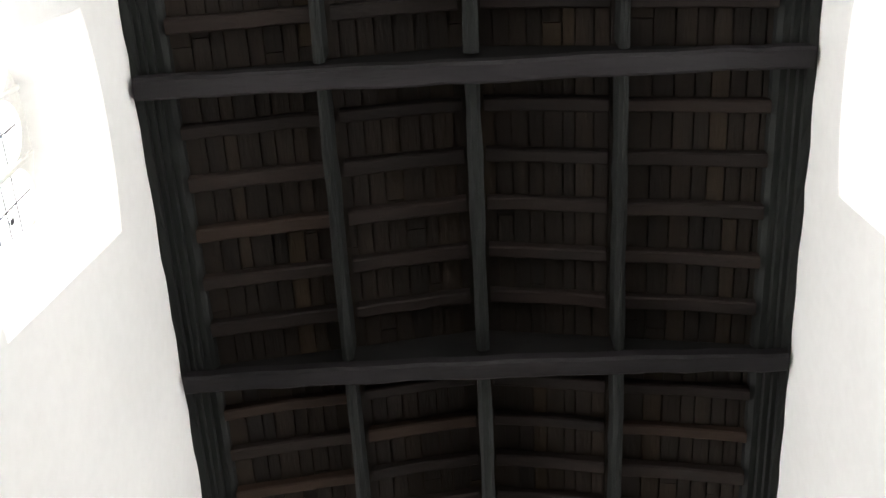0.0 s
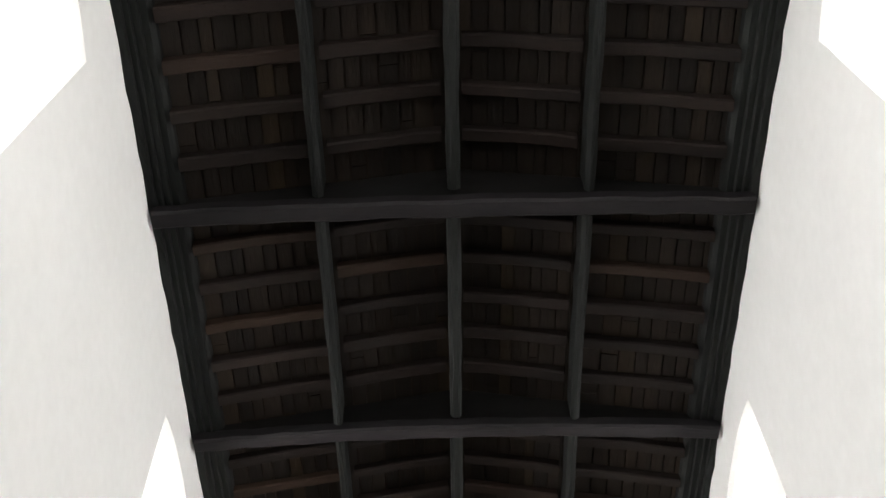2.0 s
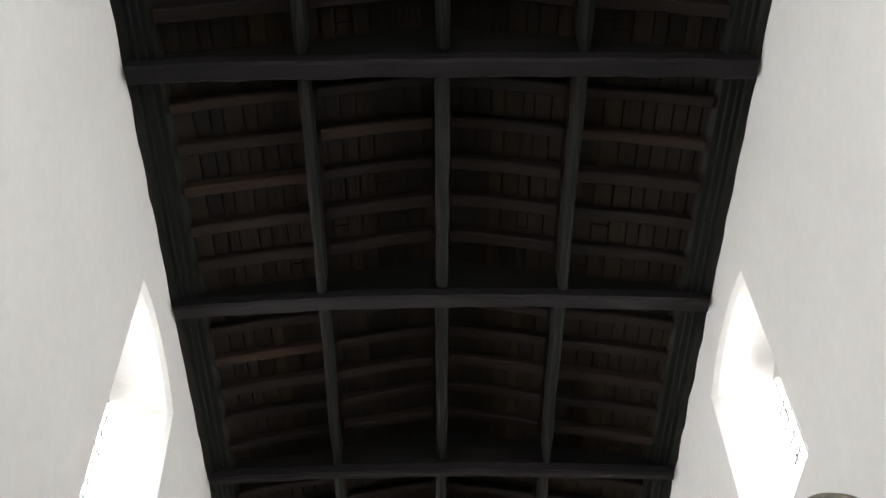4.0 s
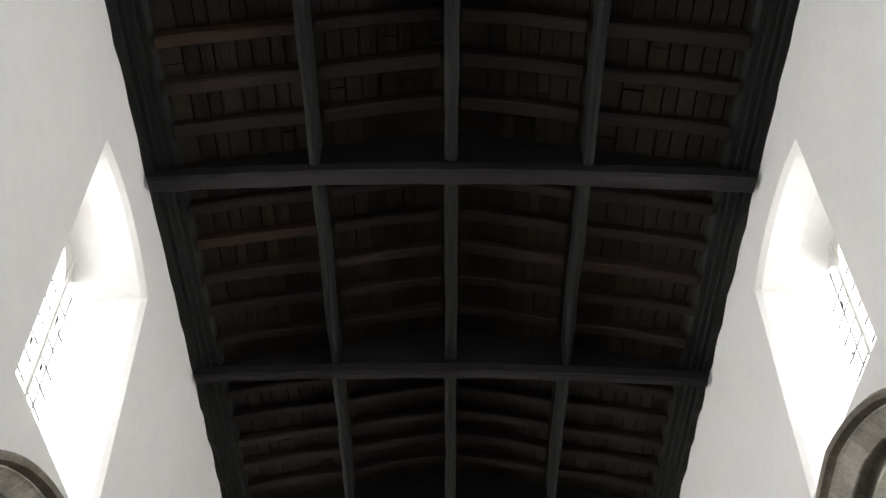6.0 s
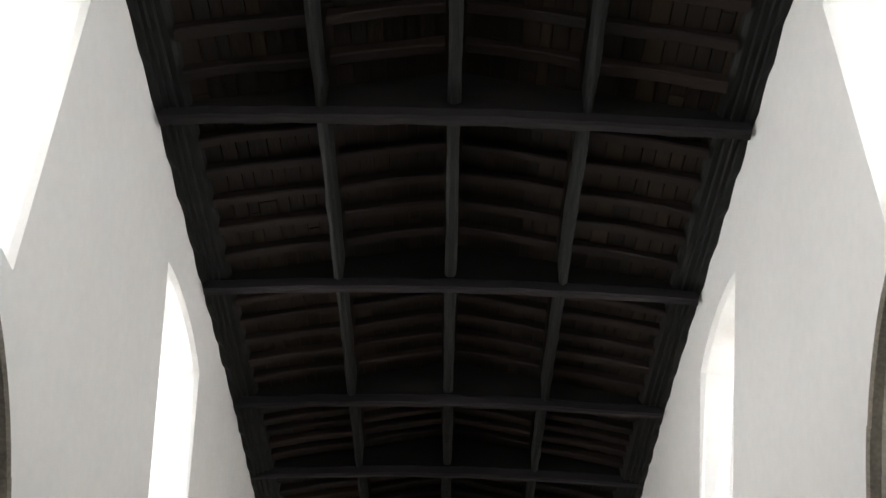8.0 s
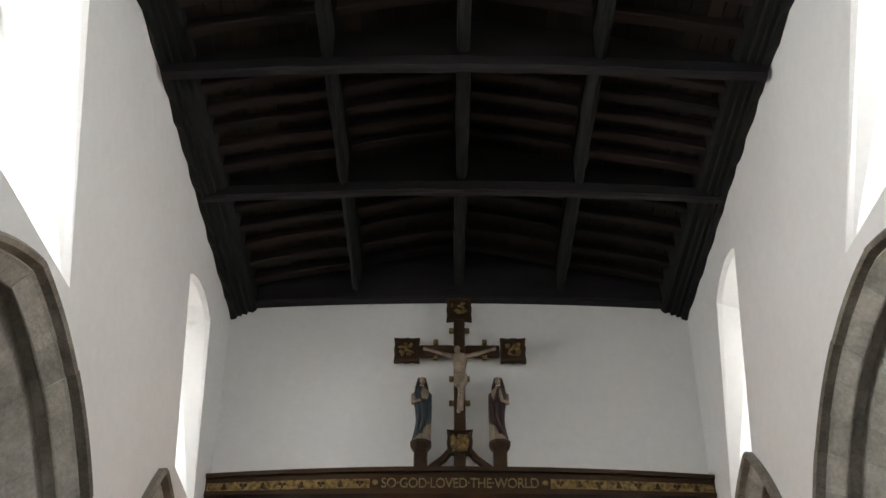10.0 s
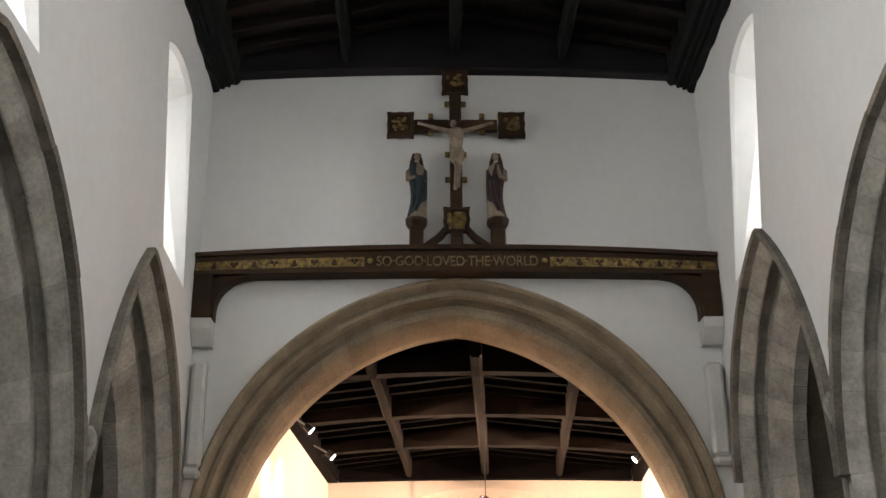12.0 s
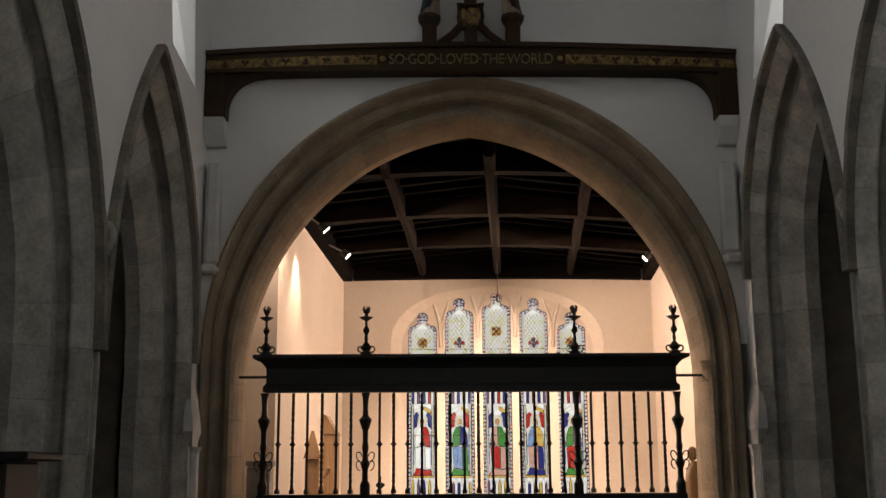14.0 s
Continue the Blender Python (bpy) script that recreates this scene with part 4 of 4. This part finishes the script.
def glass_light(x, zm, zt, cols, seed, medal):
    r = random.Random(seed)
    loop = light_loop(x, zm, zt)
    bm = bmesh.new()
    idx = {k: i for i, k in enumerate(TINTS)}
    filled(bm, [loop], lambda u, z: (u, GY, z), 0)
    lead = bmesh.new()

    def piece(pts, tint, rim=0.0045):
        pts = [(x + u, z) for u, z in pts]
        if tint:
            quad(bm, [(u, GY - 0.004, z) for u, z in pts], idx[tint])
        if rim:
            for p, q in zip(pts, pts[1:] + pts[:1]):
                tube(lead, [(p[0], GY - 0.01, p[1]), (q[0], GY - 0.01, q[1])], rim, 4)

    def disc(u, z, rr, n=10, rz=1.0):
        return [(u + rr * math.cos(2 * math.pi * k / n), z + rz * rr * math.sin(2 * math.pi * k / n)) for k in range(n)]

    # beaded border round the whole light
    run = loop[1:] + loop[:1]
    for rim, w in ((0.004, 0.012), (0.05, 0.007)):
        ring = inset(loop, rim)
        for p, q in zip(ring, ring[1:] + ring[:1]):
            tube(lead, [(p[0], GY - 0.01, p[1]), (q[0], GY - 0.01, q[1])], w, 4)
    for k, (p, d) in enumerate(along_loop(run, 0.033)):
        nrm = Vector((-d.y, d.x))
        if k % 2 == 0:
            c = [p + nrm * 0.01, p + d * 0.03 + nrm * 0.01, p + d * 0.03 + nrm * 0.047, p + nrm * 0.047]
            f = quad(bm, [(v.x, GY - 0.004, v.y) for v in c], idx[r.choice(("blue", "violet", "blue", "blue", "red"))])
            if k % 4 == 0:
                tube(lead, [(c[1].x, GY - 0.01, c[1].y), (c[2].x, GY - 0.01, c[2].y)], 0.005, 4)
    b = LWID - 0.055
    lo, hi = 3.78, zm - 0.055
    # diamond quarries: thin leads and a few tinted panes
    px, pz = 0.062, 0.088
    for n in range(-40, 41):
        for d in (-1, 1):
            ends = []
            for u in (-b, b):
                z = 4.0 + pz * (n - d * u / px)
                ends.append((u, z))
            (u0, z0), (u1, z1) = ends
            if max(z0, z1) < lo or min(z0, z1) > hi:
                continue
            t0, t1 = sorted((((lo - z0) / (z1 - z0)), ((hi - z0) / (z1 - z0))))
            t0, t1 = max(t0, 0), min(t1, 1)
            if t1 - t0 > 0.02:
                tube(lead, [(x + u0 + (u1 - u0) * t, GY - 0.008, z0 + (z1 - z0) * t) for t in (t0, t1)], 0.0046, 4)
    for i in range(-5, 6):
        for j in range(-5, 24):
            u, z = i * px / 2, 4.0 + j * pz / 2
            if (i + j) % 2 and abs(u) + px / 2 < b and lo + pz / 2 < z < hi - pz / 2 and r.random() < 0.4:
                piece([(u - px / 2, z), (u, z - pz / 2), (u + px / 2, z), (u, z + pz / 2)], r.choice(("straw", "straw", "straw", "lime")), 0)
    # medallion
    for k in range(4):
        a = k * math.pi / 2
        ca, sa = math.cos(a), math.sin(a)
        piece([(0.033 * math.cos(a - 0.7), medal + 0.033 * math.sin(a - 0.7)), (0.074 * math.cos(a - 0.5), medal + 0.074 * math.sin(a - 0.5)), (0.095 * ca, medal + 0.095 * sa), (0.074 * math.cos(a + 0.5), medal + 0.074 * math.sin(a + 0.5)), (0.033 * math.cos(a + 0.7), medal + 0.033 * math.sin(a + 0.7))], "amber" if seed % 2 else ("red", "violet")[k % 2])
    for k in range(4):
        a = (k + 0.5) * math.pi / 2
        ca, sa = math.cos(a), math.sin(a)
        piece([(0.044 * ca, medal + 0.044 * sa), (0.08 * math.cos(a - 0.35), medal + 0.08 * math.sin(a - 0.35)), (0.098 * ca, medal + 0.098 * sa), (0.08 * math.cos(a + 0.35), medal + 0.08 * math.sin(a + 0.35))], "red" if seed % 2 else None, 0.004)
        piece([(0.012 * ca, zt - 0.1 + 0.012 * sa), (0.045 * math.cos(a - 0.5), zt - 0.1 + 0.045 * math.sin(a - 0.5)), (0.05 * ca, zt - 0.1 + 0.05 * sa), (0.045 * math.cos(a + 0.5), zt - 0.1 + 0.045 * math.sin(a + 0.5))], "blue", 0.005)
    piece(disc(0, medal, 0.03, 8), "red" if seed % 2 else "sky")
    # canopy work above and panelled base below the figure
    for z0, z1, tints in ((3.3, 3.76, (None, "blue", None, "violet", None, "blue", None, "red")), (1.79, 2.08, (None, "amber", None, "violet", None, "blue", None, "amber"))):
        n = 8
        for q in range(n):
            u0, u1 = -b + 2 * b * q / n, -b + 2 * b * (q + 1) / n
            top = z1 - 0.05 * (q % 2)
            piece([(u0 + 0.004, z0), (u1 - 0.004, z0), (u1 - 0.004, top - 0.05), ((u0 + u1) / 2, top), (u0 + 0.004, top - 0.05)], tints[(q + seed) % 8])
    piece([(-b, 2.085), (b, 2.085), (b, 2.12), (-b, 2.12)], "amber")
    # niche round the plain figure shape
    bo, sl, sk, he, ni = cols
    for g in (-1, 1):
        piece([(g * 0.15, 2.88), (g * 0.088, 2.93), (g * 0.088, 3.06), (g * 0.05, 3.12), (g * 0.1, 3.17), (g * 0.15, 3.1)], ni)
        piece([(g * 0.152, 2.125), (g * b, 2.125), (g * b, 3.28), (g * 0.152, 3.28)], "stone", 0.006)
        piece([(g * 0.15, 2.3), (g * 0.132, 2.3), (g * 0.136, 2.86), (g * 0.15, 2.86)], "sky", 0)
        piece([(g * 0.14, 3.12), (g * 0.02, 3.2), (g * 0.02, 3.27), (g * 0.14, 3.2)], "amber" if g > 0 else None)
    piece(disc(0, 3.02, 0.082), "straw")
    piece(disc(0.006 * r.choice((-1, 1)), 3.005, 0.043, 8, 1.25), "pink", 0.003)
    piece([(-0.13, 2.58), (-0.12, 2.8), (-0.07, 2.92), (-0.005, 2.93), (0.0, 2.62)], bo)
    piece([(0.13, 2.58), (0.125, 2.8), (0.07, 2.92), (0.005, 2.93), (0.0, 2.62)], sl)
    piece([(-0.125, 2.57), (-0.03, 2.6), (0.03, 2.6), (0.04, 2.22), (-0.11, 2.26)], sk)
    piece([(0.04, 2.6), (0.125, 2.57), (0.135, 2.24), (0.045, 2.22)], None if sk is None else he)
    piece([(-0.15, 2.125), (0.15, 2.125), (0.135, 2.23), (0.04, 2.21), (-0.11, 2.25)], he)
    tube(lead, [(x - 0.03, GY - 0.01, 2.55), (x - 0.06, GY - 0.01, 2.28)], 0.003, 4)
    for z in (2.78, 4.22):
        box(lead, x - LWID, x + LWID, GY - 0.016, GY - 0.006, z - 0.006, z + 0.006)
    part("stained_glass", bm, [GLASSES[k] for k in TINTS], ew).visible_shadow = False
    part("leading", lead, LEAD, ew)


TINTS = TINTS + ("straw", "lime", "stone")
for i, ((x, zm, zt), cols) in enumerate(zip(LIGHTS, ROBES)):
    glass_light(x, zm, zt, cols, i + 1, 4.52 if i == 2 else 4.33)

bm = bmesh.new()
quad(bm, [(-6, 11.5, -0.4), (8, 11.5, -0.4), (8, 11.5, 9), (-6, 11.5, 9)])
tagged(link("backdrop_sky", bm, emitter("white_sky", (1.0, 0.99, 0.97), 7.0)), "plain white sky behind the east window", "backdrop", kind="structure")

for s, nm in ((-1, "backdrop_sky_north"), (1, "backdrop_sky_south")):
    bm = bmesh.new()
    quad(bm, [(s * 12, -50, 0), (s * 12, 20, 0), (s * 12, 20, 30), (s * 12, -50, 30)])
    tagged(link(nm, bm, emitter("white_side_sky", (0.99, 0.99, 1.0), 9.0)), "plain white sky beyond the side windows", "backdrop", kind="structure")

# chancel roof
bm = bmesh.new()
n = 26
for s in (-1, 1):
    for k in range(n):
        ya, yb = 0.6 + 6.95 * k / n, 0.6 + 6.95 * (k + 1) / n - 0.01
        def pt(y, t):
            c = 0.2 + 0.068 * y
            e = along(LW if s < 0 else RW, y) + s * 0.1
            return (c + (e - c) * t, y, 5.95 - 0.3 * t)
        p = [pt(ya, 0), pt(ya, 1), pt(yb, 1), pt(yb, 0)]
        loft(bm, [p, [(q[0], q[1], q[2] + 0.04) for q in p]])
loft(bm, [[(-2.6, 0.56, 5.74), (0.25, 0.56, 6.05), (3.2, 0.56, 5.74), (3.2, 0.56, 5.9), (0.25, 0.56, 6.2), (-2.6, 0.56, 5.9)], [(-2.4, 8.0, 5.74), (0.7, 8.0, 6.05), (3.9, 8.0, 5.74), (3.9, 8.0, 5.9), (0.7, 8.0, 6.2), (-2.4, 8.0, 5.9)]])
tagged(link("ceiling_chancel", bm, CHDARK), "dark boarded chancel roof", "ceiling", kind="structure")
for k in range(17):
    y = 0.85 + k * 0.41
    for s in (-1, 1):
        c, e = 0.16 + 0.068 * y, along(LW if s < 0 else RW, y)
        bm = bmesh.new()
        loft(bm, [[(c, y - 0.05, 5.94), (c, y + 0.05, 5.94), (c, y + 0.05, 5.8), (c, y - 0.05, 5.8)], [(e, y - 0.05, 5.66), (e, y + 0.05, 5.66), (e, y + 0.05, 5.52), (e, y - 0.05, 5.52)]])
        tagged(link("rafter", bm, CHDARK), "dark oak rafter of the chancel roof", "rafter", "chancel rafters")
for y in (1.3, 3.4, 5.4):
    bm = bmesh.new()
    L = []
    xa, xb = along(LW, y), along(RW, y)
    for i in range(17):
        t = i / 16
        x = xa + (xb - xa) * t
        cz = 0.14 * (1 - (2 * t - 1) ** 2)
        L.append([(x, y - 0.09, 5.37 + cz), (x, y + 0.09, 5.37 + cz), (x, y + 0.09, 5.66 + cz), (x, y - 0.09, 5.66 + cz)])
    loft(bm, L)
    tagged(link("tie_beam", bm, CHOAK), "cambered oak tie beam of the chancel roof", "roof beam", "chancel tie beams")
for off, w, zz in ((0.0, 0.13, 5.5), (-1.16, 0.11, 5.47), (1.13, 0.11, 5.47)):
    for ya, yb in ((0.61, 1.205), (1.395, 3.305), (3.495, 5.305), (5.495, 7.43)):
        L = []
        for i in range(9):
            t = i / 8
            y = ya + (yb - ya) * t
            x = 0.165 + 0.068 * y + off * (1 + 0.012 * y)
            dip = 0.05 * max(0, t - 0.6) / 0.4
            L.append([(x - w / 2, y, 5.85), (x - w / 2, y, zz + 0.04 - dip), (x - w / 2 + 0.03, y, zz - dip), (x + w / 2 - 0.03, y, zz - dip), (x + w / 2, y, zz + 0.04 - dip), (x + w / 2, y, 5.85)])
        bm = bmesh.new()
        loft(bm, L)
        tagged(link("purlin", bm, CHOAK), "chamfered oak purlin of the chancel roof", "roof beam", "chancel purlins")
bm = bmesh.new()
loft(bm, [[(x, 7.44, EAVE + 0.02 + 0.03 * (1 - ((x - 0.67) / 2.6) ** 2)), (x, 7.6, EAVE + 0.02 + 0.03 * (1 - ((x - 0.67) / 2.6) ** 2)), (x, 7.6, 5.94 - 0.105 * abs(x - 0.7)), (x, 7.44, 5.94 - 0.105 * abs(x - 0.7))] for x in [-1.76 + 4.86 * i / 12 for i in range(13)]])
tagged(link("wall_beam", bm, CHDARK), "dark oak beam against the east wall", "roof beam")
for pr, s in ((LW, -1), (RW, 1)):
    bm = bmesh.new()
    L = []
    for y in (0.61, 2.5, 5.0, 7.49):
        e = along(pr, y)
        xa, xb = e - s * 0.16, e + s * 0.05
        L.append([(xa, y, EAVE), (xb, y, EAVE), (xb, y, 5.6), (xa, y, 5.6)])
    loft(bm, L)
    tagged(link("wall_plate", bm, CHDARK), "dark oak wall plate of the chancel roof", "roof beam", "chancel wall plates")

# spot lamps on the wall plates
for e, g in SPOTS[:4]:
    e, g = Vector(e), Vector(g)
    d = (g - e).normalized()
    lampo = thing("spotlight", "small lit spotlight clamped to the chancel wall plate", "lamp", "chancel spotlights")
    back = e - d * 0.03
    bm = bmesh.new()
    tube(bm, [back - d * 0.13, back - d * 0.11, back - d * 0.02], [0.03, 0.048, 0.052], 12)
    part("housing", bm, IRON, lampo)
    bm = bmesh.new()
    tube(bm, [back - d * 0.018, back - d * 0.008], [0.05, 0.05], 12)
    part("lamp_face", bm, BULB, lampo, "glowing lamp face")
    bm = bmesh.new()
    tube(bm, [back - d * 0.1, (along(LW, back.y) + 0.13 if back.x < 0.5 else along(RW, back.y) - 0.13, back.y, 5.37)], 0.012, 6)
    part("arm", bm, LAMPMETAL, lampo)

# hanging cord in front of the east window
bm = bmesh.new()
tube(bm, [(0.615, 6.6, 5.97), (0.62, 6.6, 4.95)], 0.008, 5)
lathe(bm, [(0.01, 4.96), (0.04, 4.92), (0.03, 4.86), (0.006, 4.83)], 0.62, 6.6, 8)
tagged(link("sanctuary_cord", bm, IRON), "thin dark cord hanging from the chancel roof", "cord")


# ---- chancel furnishings ----
PINE = surface("honey_oak", (0.30, 0.19, 0.09), (0.17, 0.10, 0.05), 0.5, 5, 50, 0.3, (1, 1, 0.15))
case = thing("vestment_cupboard", "tall honey-coloured oak cupboard against the chancel wall", "cupboard")
bm = bmesh.new()
loft(bm, [[(-2.0, 5.3, z), (-1.82, 5.3, z), (-1.82, 5.9, z), (-2.0, 5.9, z)] for z in (-0.14, 2.72)])
part("carcass", bm, PINE, case)
bm = bmesh.new()
loft(bm, [[(-2.01, 5.28, 2.724), (-1.8, 5.28, 2.724), (-1.8, 5.92, 2.724), (-2.01, 5.92, 2.724)], [(-2.01, 5.28, 3.0), (-1.97, 5.28, 3.0), (-1.97, 5.92, 3.0), (-2.01, 5.92, 3.0)]])
part("sloping_top", bm, PINE, case)
for k in range(2):
    bm = bmesh.new()
    box(bm, -1.985 + k * 0.08, -1.92 + k * 0.08, 5.28, 5.298, 0.1, 2.6, 0.006)
    part("door_panel", bm, PINE, case)
stall = thing("canopied_stall", "carved oak stall end with a pointed canopy", "stall")
bm = bmesh.new()
box(bm, -2.03, -1.85, 3.35, 3.41, -0.14, 2.35, 0.01)
part("panel", bm, PINE, stall)
bm = bmesh.new()
loft(bm, [[(-2.05, 3.33, 2.354), (-1.83, 3.33, 2.354), (-1.83, 3.43, 2.354), (-2.05, 3.43, 2.354)], [(-1.955, 3.36, 2.7), (-1.925, 3.36, 2.7), (-1.925, 3.4, 2.7), (-1.955, 3.4, 2.7)]])
part("canopy", bm, PINE, stall)
bm = bmesh.new()
tube(bm, [(-1.84, 3.38, 2.12), (-1.78, 3.38, 2.14), (-1.74, 3.38, 2.2)], [0.03, 0.025, 0.03], 6)
blob(bm, (-1.74, 3.38, 2.22), (0.035, 0.03, 0.04))
part("arm", bm, PINE, stall)
bm = bmesh.new()
box(bm, -2.32, -2.085, 0.75, 0.99, -0.14, 2.24, 0.01)
box(bm, -2.33, -2.06, 0.72, 0.995, 2.244, 2.3, 0.01)
tagged(link("stone_ledge", bm, STONE), "brown stone ledge behind the chancel arch", "ledge")
st = bmesh.new()
blob(st, (2.47, 1.6, 2.36), (0.06, 0.06, 0.085))
lathe(st, [(0.1, -0.14), (0.12, 0.0), (0.12, 1.5), (0.1, 1.8), (0.115, 2.05), (0.1, 2.2), (0.035, 2.28)], 2.49, 1.6, 12, sy=0.8)
tagged(link("wooden_statue", st, PINE, smooth=True), "honey-coloured carved wooden statue beside the chancel arch", "statue")
cand = thing("candlestick", "short dark candlestick on the chancel step", "candlestick")
bm = bmesh.new()
lathe(bm, [(0.09, -0.14), (0.08, -0.1), (0.02, -0.05), (0.016, 1.0), (0.03, 1.02), (0.016, 1.05), (0.014, 2.0), (0.05, 2.03), (0.045, 2.06), (0.012, 2.07)], -0.99, 1.6, 10)
part("stem", bm, IRON, cand)
bm = bmesh.new()
lathe(bm, [(0.011, 2.07), (0.011, 2.13), (0.004, 2.14)], -0.99, 1.6, 8)
part("candle", bm, IRON, cand)

# ---- dark cabinet by the north pier ----
cab = thing("organ_console", "black wooden console case standing by the arcade pier", "cabinet")
bm = bmesh.new()
box(bm, -3.3, -2.62, -4.9, -4.4, FLOOR, 2.24, 0.015)
part("case", bm, IRON, cab)
bm = bmesh.new()
box(bm, -3.33, -2.5, -4.93, -4.37, 2.244, 2.29, 0.01)
part("top_board", bm, IRON, cab)
